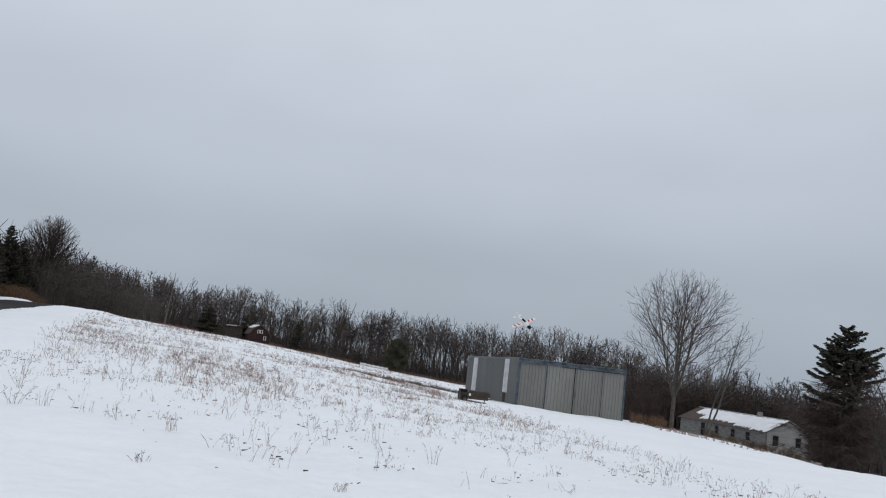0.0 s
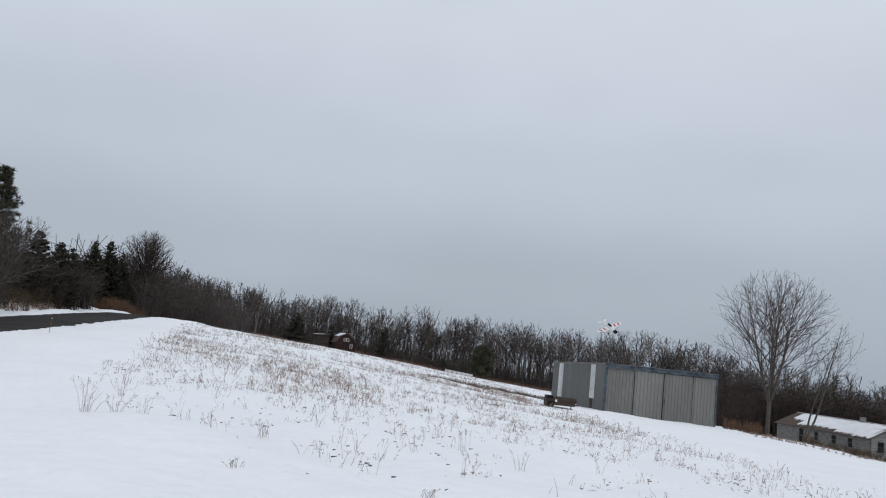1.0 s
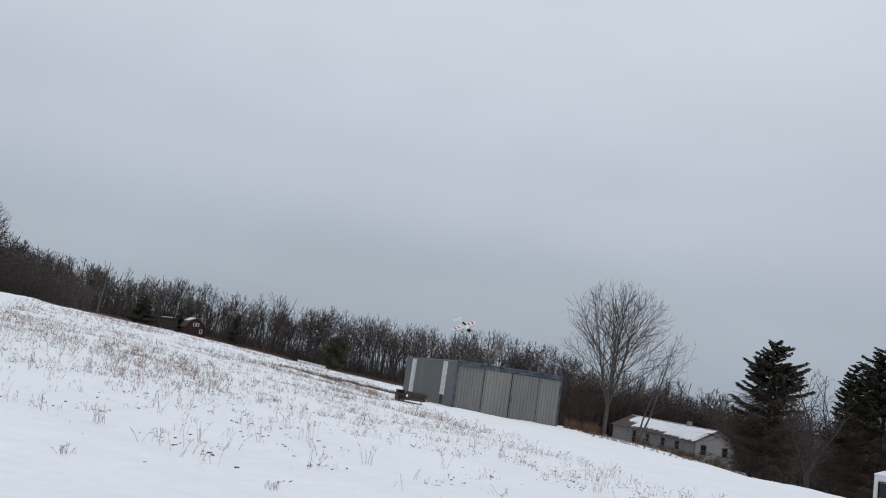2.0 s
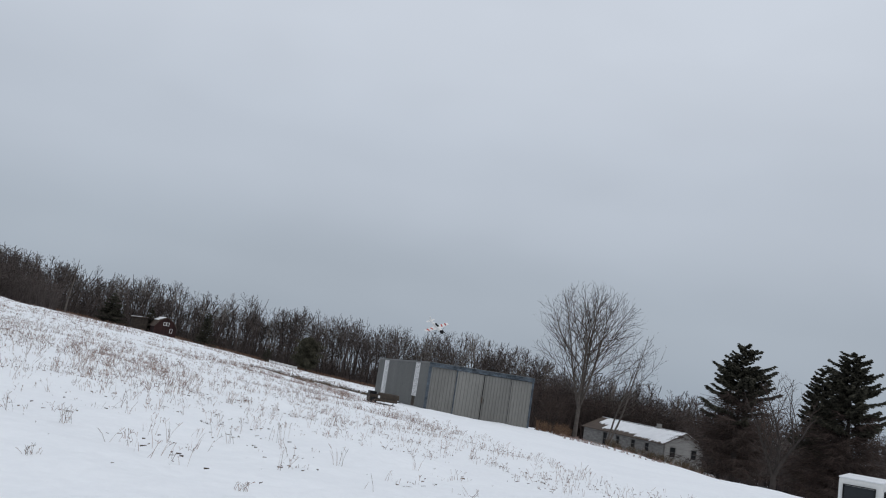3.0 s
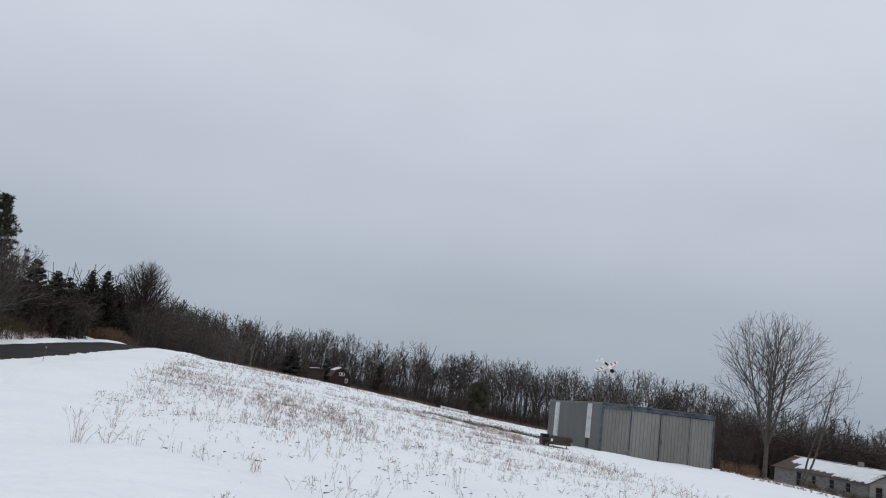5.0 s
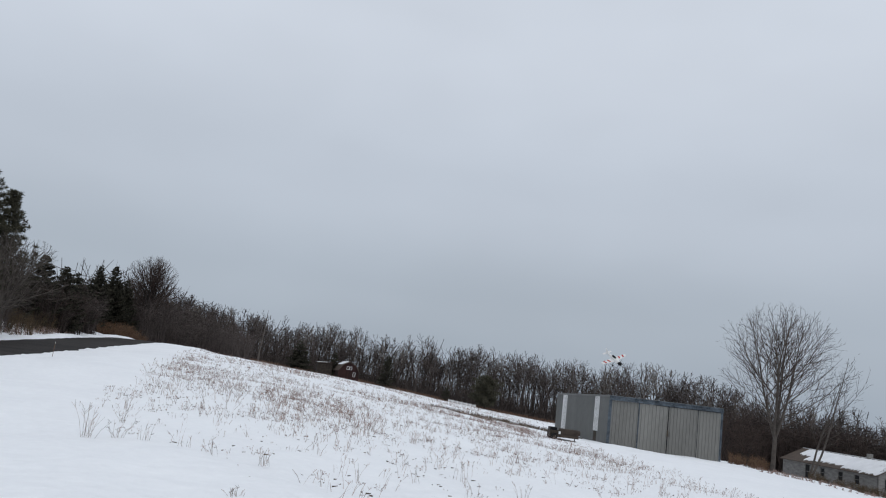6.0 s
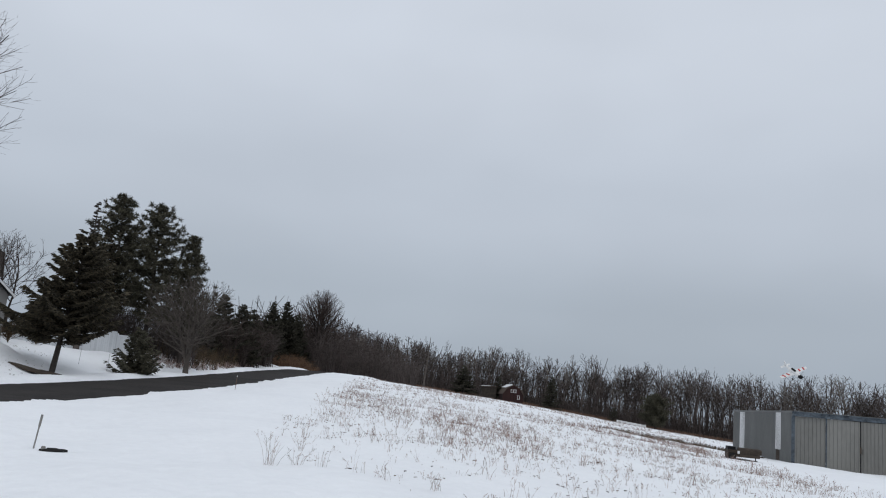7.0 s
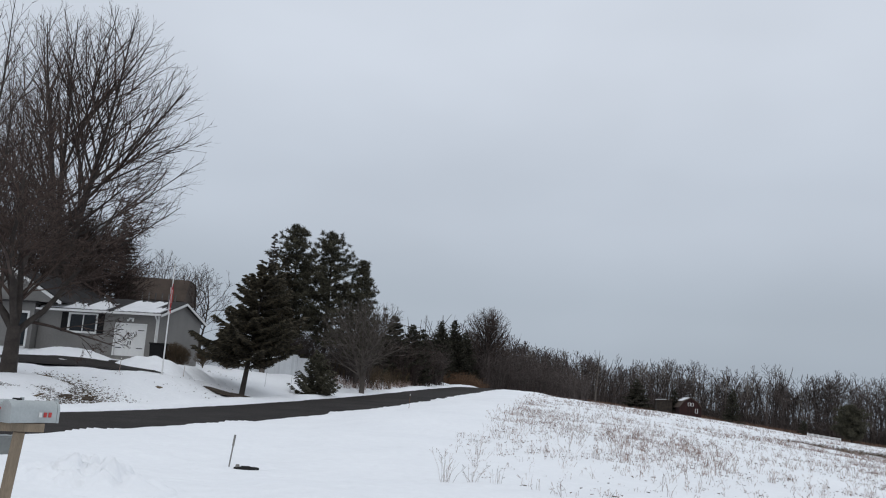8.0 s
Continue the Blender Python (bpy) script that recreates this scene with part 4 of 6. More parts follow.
place_bare("spruce", x, y, spruce(187, h, 5.5, 0.1, 0.4, 0.8, 0.14, 0.25), (BARK, SPRUCE), "dark spruce behind the house")
x, y, h = rise(-52.6, 74, 10.5)
place_bare("spruce", x, y, spruce(188, h, 6.5, 0.1, 0.42, 0.8, 0.14, 0.25), (BARK, SPRUCE), "dark spruce behind the house")
for k, (a, d, el) in enumerate(((-47.9, 92, 8.2), (-44.8, 84, 7.6), (-46.4, 96, 7.4))):
    x, y, h = rise(a, d, el)
    place_bare("bare_tree", x, y, grown_tree(190 + k, h, 0.18, (0.6, 0.36, 0.42), 0.2, 0.013, (0, 0), (0.045, 0.04, 0.04), (58, 20), 38, 0.04, 0.05, 0, 2), (BARK, TWIG), "leafless tree behind the house", group="bare trees behind the house")


# ---------------------------------------------------------------- building helpers
def ribbed(width, height, pitch=0.30, rib=0.055, thick=0.02):
    """A sheet of ribbed metal standing in the xz plane, ribs towards -y."""
    pts = []
    n = max(1, round(width / pitch))
    p = width / n
    for i in range(n):
        x = i * p
        pts += [(x, 0), (x + p * 0.62, 0), (x + p * 0.70, -rib), (x + p * 0.90, -rib), (x + p * 0.98, 0)]
    pts.append((width, 0))
    outline = pts + [(width, thick), (0, thick)]
    return prism(outline, "z", 0, height)


def lapped(width, height, course, holes=(), lip=0.018, slope=None):
    """Lapped boards in the xz plane, facing -y, left out at the holes (x0, x1, z0, z1). slope(z): the x range at a height."""
    bm = bmesh.new()
    n = round(height / course)
    c = height / n
    for i in range(n):
        z0, z1 = i * c, (i + 1) * c
        lo, hi = slope(z0) if slope else (0.0, width)
        la, ha = slope(z1) if slope else (0.0, width)
        ha = max(ha, la + 0.01)
        spans = [(lo, hi)]
        for a, b, p, q in holes:
            if z1 > p + 0.01 and z0 < q - 0.01:
                spans = [s for u, v in spans for s in ((u, min(v, a)), (max(u, b), v)) if s[1] - s[0] > 0.01]
        for u, v in spans:
            a, b = la if u == lo else u, ha if v == hi else v
            vs = [bm.verts.new(p) for p in ((u, -lip, z0), (v, -lip, z0), (b, -0.003, z1), (a, -0.003, z1), (u, 0.05, z0), (v, 0.05, z0), (b, 0.05, z1), (a, 0.05, z1))]
            for f in ((0, 1, 2, 3), (5, 4, 7, 6), (4, 5, 1, 0), (3, 2, 6, 7), (4, 0, 3, 7), (1, 5, 6, 2)):
                bm.faces.new([vs[k] for k in f])
    bmesh.ops.remove_doubles(bm, verts=bm.verts, dist=0.0004)
    return bm


def moved(bm, m):
    bmesh.ops.transform(bm, matrix=m, verts=bm.verts)
    return bm


def window(parent, x0, x1, z0, z1, m, panes=2, trim=0.09, material=None, sill=True, rail=False, glass=None):
    """A window in the plane y = 0 of m: frame, panes, bars and sill."""
    material = material or WHITE
    bm = bmesh.new()
    box(bm, x0 - trim, x1 + trim, -0.05, 0.06, z1, z1 + trim)
    box(bm, x0 - trim, x1 + trim, -0.05, 0.06, z0 - trim, z0)
    box(bm, x0 - trim, x0, -0.05, 0.06, z0, z1)
    box(bm, x1, x1 + trim, -0.05, 0.06, z0, z1)
    w = part("window", moved(bm, m), material, parent)
    for i in range(panes):
        a, b = x0 + (x1 - x0) * i / panes, x0 + (x1 - x0) * (i + 1) / panes
        part("pane", moved(boxed(a + 0.03, b - 0.03, 0.02, 0.03, z0 + 0.03, z1 - 0.03), m), glass or GLASS, w, "dark window pane")
        g = bmesh.new()
        box(g, a, a + 0.03, -0.01, 0.05, z0, z1)
        box(g, b - 0.03, b, -0.01, 0.05, z0, z1)
        if rail:
            box(g, a, b, -0.012, 0.045, (z0 + z1) / 2 - 0.02, (z0 + z1) / 2 + 0.02)
        part("sash", moved(g, m), material, w)
    if sill:
        part("sill", moved(boxed(x0 - trim - 0.03, x1 + trim + 0.03, -0.09, -0.04, z0 - trim - 0.03, z0 - trim), m), material, w)
    return w


# ---------------------------------------------------------------- hangar
def build_hangar():
    W, L, H, HB = 10.05, 15.3, 4.02, 3.75
    t = thing("hangar", pose(7.62, 71.1, -1.76, 0, 0, 13.9), "grey ribbed sheet-metal hangar with sliding doors and blue trim", "hangar")
    # front: four sliding leaves on two tracks
    edges = (0.12, 2.55, 5.15, 7.82, 9.92)
    for i in range(4):
        a, b = edges[i], edges[i + 1]
        off = (-0.02, -0.10, -0.10, -0.02)[i]
        leaf = part("door", moved(ribbed(b - a - 0.03, H + 0.09, 0.31), pose(a + 0.015, off, -0.43)), SHEET, t, "grey ribbed sliding door leaf")
        for e0 in (a, b - 0.05):
            part("edge_strip", boxed(e0, e0 + 0.05, off - 0.045, off + 0.02, -0.43, H - 0.3), BLACK if i in (1, 2) and e0 > a or i == 2 else BLUE_TRIM, leaf)
    part("latch", boxed(5.09, 5.21, -0.20, -0.12, 1.25, 1.75, 0.01), RUST, t, "rusty latch")
    part("handle", moved(tubed((5.3, -0.2, 1.2), (5.3, -0.2, 1.6), 0.02), pose(0, 0, 0)), RUST, t)
    part("door_track", boxed(-0.02, W + 0.02, -0.24, 0.02, H - 0.30, H - 0.14, 0.015), BLUE_TRIM, t, "blue door track with flaking paint")
    part("fascia", boxed(-0.04, W + 0.04, -0.14, 0.03, H - 0.14, H + 0.06, 0.01), BLUE_TRIM, t)
    for x0 in (-0.04, W - 0.12):
        part("corner_trim", boxed(x0, x0 + 0.16, -0.06, 0.12, -0.5, H - 0.30, 0.01), BLUE_TRIM, t, "faded blue corner trim")
    # sides, back and roof, falling slightly to the back
    def side(x, sgn):
        bm = ribbed(L, H, 0.25, 0.022)
        m = Matrix(((0, sgn, 0, x), (1, 0, 0, 0), (0, 0, 1, -0.25), (0, 0, 0, 1)))
        moved(bm, m)
        for v in bm.verts:
            if v.co.z > 1:
                v.co.z = H - (H - HB) * v.co.y / L
        bmesh.ops.recalc_face_normals(bm, faces=bm.faces)
        return bm
    wall = part("side_wall", side(0.0, 1), SHEET_SIDE, t, "darker grey ribbed side wall")
    part("side_wall", side(W, -1), SHEET_SIDE, t, "darker grey ribbed side wall")
    for s0, s1, zb in ((2.55, 3.65, 0.95), (11.9, 13.2, 0.35)):
        bm = ribbed(s1 - s0, 1.0, 0.25, 0.022)
        moved(bm, Matrix(((0, 1, 0, -0.012), (1, 0, 0, s0), (0, 0, 1, 0), (0, 0, 0, 1))))
        for v in bm.verts:
            v.co.z = zb if v.co.z < 0.5 else H - (H - HB) * v.co.y / L - 0.03
        bmesh.ops.recalc_face_normals(bm, faces=bm.faces)
        part("skylight_strip", bm, VINYL, wall, "pale translucent wall strip")
    part("stain", boxed(-0.03, -0.024, 2.7, 3.5, 0.1, 0.93), RUST, wall, "rusty patch below the strip")
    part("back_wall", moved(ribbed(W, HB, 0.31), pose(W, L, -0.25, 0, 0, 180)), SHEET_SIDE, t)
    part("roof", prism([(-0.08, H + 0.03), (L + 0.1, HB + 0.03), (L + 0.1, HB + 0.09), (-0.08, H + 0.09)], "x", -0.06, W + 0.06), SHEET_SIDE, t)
    part("eave_trim", prism([(0.02, H - 0.06), (L, HB - 0.06), (L, HB + 0.04), (0.02, H + 0.04)], "x", -0.05, -0.025), SHEET_SIDE, t)


build_hangar()


def build_trailer():
    x, y = at(3.3, 58.5)
    t = thing("utility_trailer", pose(x, y, gz(x, y) - 0.06, 0, 0, 8), "small brown utility trailer with worn plank sides", "trailer")
    L, W = 2.0, 1.15
    bed = part("bed", boxed(-L / 2, L / 2, 0, W, 0.22, 0.38, 0.01), RUST, t)
    for y0 in (0.0, W - 0.04):
        for k in range(2):
            part("side_board", boxed(-L / 2, L / 2 - (0.05 if k else 0), y0, y0 + 0.04, 0.38 + k * 0.145, 0.38 + k * 0.145 + 0.135, 0.008), RUST, bed)
    for x0 in (-L / 2, L / 2 - 0.04):
        part("end_board", boxed(x0, x0 + 0.04, 0.045, W - 0.045, 0.38, 0.66, 0.008), RUST, bed)
    for x0 in (-0.9, -0.3, 0.3, 0.9):
        part("stake", boxed(x0 - 0.03, x0 + 0.03, -0.05, -0.003, 0.28, 0.70, 0.005), RUST, bed)
    part("reflector", boxed(-0.42, -0.28, -0.07, -0.052, 0.44, 0.62, 0.005), WHITE, bed, "white plate")
    for y0 in (-0.16, W + 0.02):
        w = bmesh.new()
        for a, b, r in ((0, 0.05, 0.20), (0.05, 0.13, 0.235), (0.13, 0.17, 0.20)):
            tube(w, (-0.72, y0 + a, 0.235), (-0.72, y0 + b, 0.235), r, r, 18)
        wh = part("wheel", w, RUBBER, t, "black tyre")
        part("rim", tubed((-0.72, y0 - 0.012, 0.235), (-0.72, y0 + 0.18, 0.235), 0.10, 0.10, 14), RUST, wh)
        part("fender", boxed(-1.0, -0.44, y0, y0 + 0.14, 0.49, 0.52, 0.008), RUST, t)
    dr = bmesh.new()
    box(dr, L / 2, L / 2 + 0.35, 0.30, 0.36, 0.28, 0.34)
    box(dr, L / 2, L / 2 + 0.35, W - 0.36, W - 0.30, 0.28, 0.34)
    part("drawbar", dr, RUST, t)
    part("jack", tubed((L / 2 - 0.25, 0.1, 0.0), (L / 2 - 0.25, 0.1, 0.3), 0.035), BLACK, t)
    part("jack_foot", boxed(L / 2 - 0.36, L / 2 - 0.14, 0.0, 0.2, 0.0, 0.06, 0.01), BLACK, t)
    for k, (yy, zz, r) in enumerate(((0.26, 0.62, 0.19), (0.62, 0.64, 0.19), (0.92, 0.60, 0.16))):
        part("log", tubed((-0.35 + 0.08 * k, yy, zz), (1.12 - 0.05 * k, yy, zz - 0.02), r, r * 0.94, 14), RUST, t, "round brown log")
    part("toolbox", boxed(-0.98, -0.5, 0.12, W - 0.12, 0.385, 0.86, 0.02), BLACK, t, "dark lidded box")


build_trailer()


# ---------------------------------------------------------------- old shed
def build_shed():
    x, y = at(22.3, 93.6)
    L, W, H, R = 17.2, 5.0, 2.05, 1.25
    # local x runs along the long wall from the far end to the near corner
    zb = EYE + 93.6 * tan(radians(-2.32)) - H
    t = thing("old_shed", pose(x, y, zb, 0, 0, -77.4), "long weathered grey board shed with a snowy roof", "shed")
    base = part("footing", boxed(-L, 0, 0.05, W - 0.05, -1.4, 0.0), FOUNDATION, t)
    wins = [(-12.6, -11.7, 0.25, 1.75), (-9.6, -8.9, 0.75, 1.65), (-6.4, -5.6, 0.75, 1.65), (-3.6, -2.8, 0.75, 1.65)]
    part("long_wall", moved(lapped(L, H, 0.17, [(a + L, b + L, p, q) for a, b, p, q in wins]), pose(-L, 0, 0)), GREY_WOOD, t, "weathered grey lap boards")
    # black panes paint in the dark of the open window holes
    for a, b, p, q in wins:
        window(t, a, b, p, q, pose(0, 0, 0), 1, 0.07, GREY_WOOD, False, True, BLACK)
    gw = [(0.75, 1.45, 0.65, 1.7), (3.5, 4.15, 0.7, 1.65)]
    sl = lambda z: (0.0, W) if z < H else ((z - H) / R * W / 2, W - (z - H) / R * W / 2)
    gm = Matrix(((0, -1, 0, 0), (1, 0, 0, 0), (0, 0, 1, 0), (0, 0, 0, 1)))
    part("gable_wall", moved(lapped(W, H + R, 0.17, gw, 0.018, sl), gm), GREY_WOOD, t, "weathered grey gable boards")
    # gable holes get the same painted-in dark, not glass
    for a, b, p, q in gw:
        window(t, a, b, p, q, gm, 1, 0.07, GREY_WOOD, False, True, BLACK)
    gm2 = Matrix(((0, 1, 0, -L), (-1, 0, 0, W), (0, 0, 1, 0), (0, 0, 0, 1)))
    part("gable_wall", moved(lapped(W, H + R, 0.17, (), 0.018, sl), gm2), GREY_WOOD, t)
    part("back_wall", moved(lapped(L, H, 0.17), pose(0, W, 0, 0, 0, 180)), GREY_WOOD, t)
    for s in (0, 1):
        y0, y1 = (-0.35, W / 2) if s == 0 else (W + 0.35, W / 2)
        z0 = H - 0.35 * R / (W / 2)
        part("roof", prism([(y0, z0), (y1, H + R), (y1, H + R + 0.07), (y0, z0 + 0.07)], "x", -L - 0.3, 0.3), BROWN_ROOF, t)
        if s:
            part("roof_snow", prism([(y0 - 0.1, z0 + 0.11), (y1, H + R + 0.075), (y1, H + R + 0.13), (y0 - 0.1, z0 + 0.17)], "x", -L - 0.25, 0.2), ROOF_SNOW, t, "thin layer of snow on the roof")
    rng = random.Random(15)
    for a0, a1, u0, u1 in ((-15.8, -13.2, 0.45, 0.98), (-13.2, -10.4, 0.16, 0.97), (-10.4, -6.0, 0.22, 0.96), (-6.0, -2.6, 0.10, 0.97), (-2.6, 0.2, 0.04, 0.97)):
        bm = bmesh.new()
        n = 16
        rows = []
        for k in range(n + 1):
            xx = a0 + (a1 - a0) * k / n
            row = []
            for u in (u0 + rng.uniform(-0.05, 0.09), u1 + rng.uniform(-0.05, 0.0)):
                yy = -0.35 + (W / 2 + 0.35) * u
                zz = z0 + 0.07 + (H + R - z0) * u
                row += [bm.verts.new((xx, yy, zz + 0.05)), bm.verts.new((xx, yy, zz - 0.02))]
            rows.append(row)
        for k in range(n):
            p, q = rows[k], rows[k + 1]
            bm.faces.new((p[0], q[0], q[2], p[2]))
            bm.faces.new((p[1], q[1], q[0], p[0]))
            bm.faces.new((p[2], q[2], q[3], p[3]))
        bm.faces.new((rows[0][0], rows[0][2], rows[0][3], rows[0][1]))
        bm.faces.new((rows[n][0], rows[n][1], rows[n][3], rows[n][2]))
        bmesh.ops.recalc_face_normals(bm, faces=bm.faces)
        part("roof_snow", bm, ROOF_SNOW, t, "thin uneven snow on the roof")
    part("chimney", boxed(-5.2, -4.75, W / 2 - 0.2, W / 2 + 0.25, H + R, H + R + 0.55, 0.02), FOUNDATION, t)
    for a in (0.0, -L):
        part("corner_board", boxed(a - 0.07, a + 0.07, -0.04, 0.06, 0, H, 0.005), GREY_WOOD, t)


build_shed()


def build_camper():
    x, y = at(32.72, 58)
    top = EYE + 58 * tan(radians(-2.7))
    t = thing("camper_trailer", pose(x, y, gz(x, y), 0, 0, -38), "white travel camper with dark windows", "camper")
    zt = top - gz(x, y)
    H = max(2.4, zt)
    W, L = 2.4, 6.5
    part("body", boxed(0, W, 0, L, 0.5, H, 0.12), CAMPER, t)
    part("roof", boxed(-0.02, W + 0.02, -0.02, L + 0.02, H - 0.02, H + 0.06, 0.03), ROOF_SNOW, t, "snow-dusted roof")
    window(t, 0.30, 2.0, H - 1.35, H - 0.42, pose(0, -0.035, 0), 1, 0.05, BLACK, False)
    sm = Matrix(((0, -1, 0, W + 0.035), (1, 0, 0, 0), (0, 0, 1, 0), (0, 0, 0, 1)))
    window(t, 1.5, 2.3, H - 1.3, H - 0.6, sm, 1, 0.05, BLACK, False)
    window(t, 3.6, 4.6, H - 1.3, H - 0.6, sm, 1, 0.05, BLACK, False)
    part("door", boxed(W + 0.003, W + 0.03, 0.45, 1.15, 0.7, H - 0.4, 0.01), CAMPER, t)
    part("stripe", boxed(0.1, W - 0.1, -0.015, -0.003, H - 1.55, H - 1.42), BLACK, t, "dark stripe")
    for s in (-0.1, W - 0.12):
        for yy in (2.8, 3.6):
            part("wheel", tubed((s, yy, 0.36), (s + 0.22, yy, 0.36), 0.36, 0.36, 18), RUBBER, t)
    part("underframe", boxed(0.2, W - 0.2, -0.3, L, 0.36, 0.5, 0.01), BLACK, t)


build_camper()


def build_parked_vehicle():
    x, y = at(29.2, 74)
    t = thing("utility_vehicle", pose(x, y, gz(x, y), 0, 0, 20), "dark open utility vehicle parked under trees", "vehicle")
    part("body", prism([(-1.4, 0.45), (1.4, 0.45), (1.45, 0.9), (0.4, 1.0), (0.1, 1.05), (-0.6, 1.0), (-1.4, 0.95)], "y", 0, 1.4), BLACK, t)
    part("bumper", boxed(-1.5, 1.5, -0.06, -0.003, 0.42, 0.56, 0.02), RED, t, "faded red bar")
    fr = bmesh.new()
    for a in (-0.6, 0.3):
        tube(fr, (a, 0.1, 0.95), (a, 0.1, 1.75), 0.03)
        tube(fr, (a, 1.3, 0.95), (a, 1.3, 1.75), 0.03)
    tube(fr, (-0.6, 0.1, 1.75), (0.3, 0.1, 1.75), 0.03)
    tube(fr, (-0.6, 1.3, 1.75), (0.3, 1.3, 1.75), 0.03)
    part("roll_cage", fr, BLACK, t)
    for a in (-0.95, 0.95):
        for b in (-0.1, 1.28):
            part("wheel", tubed((a, b, 0.33), (a, b + 0.22, 0.33), 0.33, 0.33, 16), RUBBER, t)


build_parked_vehicle()


# ---------------------------------------------------------------- red barn and far fence
def build_barn():
    d = 200
    x, y = at(-11.75, d)
    z = gz(x, y)
    t = thing("barn", pose(x, y, z - 0.1, 0, 0, 26), "dark red gambrel barn with snow on its roof", "barn")
    W, L, H = 5.0, 8.0, 2.1
    out = [(-W / 2, 0), (W / 2, 0), (W / 2, H), (W * 0.33, H + 1.35), (0, H + 2.1), (-W * 0.33, H + 1.35), (-W / 2, H)]
    part("body", prism(out, "y", 0, L), RED_BARN, t)
    for k in range(14):
        a = -W / 2 + W * (k + 0.5) / 14
        top = float(np.interp(abs(a), (0, W * 0.33, W / 2), (H + 2.05, H + 1.3, H)))
        part("board", boxed(a - 0.185, a + 0.185, -0.03, -0.003, 0, top), RED_BARN, t)
    for sgn in (-1, 1):
        part("roof", prism([(sgn * (W / 2 + 0.2), H - 0.15), (sgn * W * 0.335, H + 1.38), (sgn * W * 0.30, H + 1.30), (sgn * (W / 2 - 0.02), H - 0.05)], "y", -0.25, L + 0.25), BROWN_ROOF, t)
        part("upper_roof", prism([(sgn * W * 0.335, H + 1.38), (0, H + 2.16), (0, H + 2.06), (sgn * W * 0.30, H + 1.30)], "y", -0.25, L + 0.25), BROWN_ROOF, t)
        part("roof_snow", prism([(sgn * W * 0.34, H + 1.40), (0, H + 2.17), (0, H + 2.27), (sgn * W * 0.34, H + 1.48)], "y", 0.9 if sgn < 0 else 5.0, L - 2.5 if sgn < 0 else L), ROOF_SNOW, t, "thin snow left on the upper roof")
    for a in (-0.55, 0.15):
        window(t, a, a + 0.5, H + 0.35, H + 1.0, pose(0, -0.04, 0), 1, 0.05, VINYL, False)
    window(t, 1.1, 1.6, 0.9, 1.8, pose(0, -0.04, 0), 1, 0.05, VINYL, False)
    x, y = at(-13.4, 203)
    s = thing("lean_to", pose(x, y, gz(x, y) - 0.1, 0, 0, 20), "low brown outbuilding beside the red barn", "shed")
    hh = EYE + 203 * tan(radians(0.65)) - gz(x, y)
    part("walls", boxed(-1.8, 1.8, 0, 3, 0, hh - 0.4), RUST, s)
    part("roof", prism([(-2.1, hh - 0.5), (2.1, hh - 0.25), (2.1, hh - 0.1), (-2.1, hh - 0.35)], "y", -0.3, 3.3), BROWN_ROOF, s, "brown shed roof")
    part("roof_snow", prism([(-1.9, hh - 0.34), (0.4, hh - 0.2), (0.4, hh - 0.1), (-1.9, hh - 0.22)], "y", -0.25, 2.0), ROOF_SNOW, s, "strip of snow on the roof")


build_barn()


def build_far_fence():
    x, y = at(-3.8, 203)
    t = thing("board_fence", pose(x, y, gz(x, y) + 0.08, 0, 0, -4), "short pale board fence at the far field edge", "fence")
    for k in range(7):
        a = -3.3 + k * 1.1
        zz = gz(x + a, y) - gz(x, y)
        part("post", boxed(a - 0.08, a + 0.08, 0, 0.16, zz - 0.6, zz + 0.62, 0.01), VINYL, t)
    for k in range(6):
        a = -3.3 + k * 1.1
        zz = (gz(x + a, y) + gz(x + a + 1.1, y)) / 2 - gz(x, y)
        for h in (0.1, 0.34):
            part("rail", boxed(a, a + 1.1, -0.05, -0.005, zz + h, zz + h + 0.16), VINYL, t)


build_far_fence()


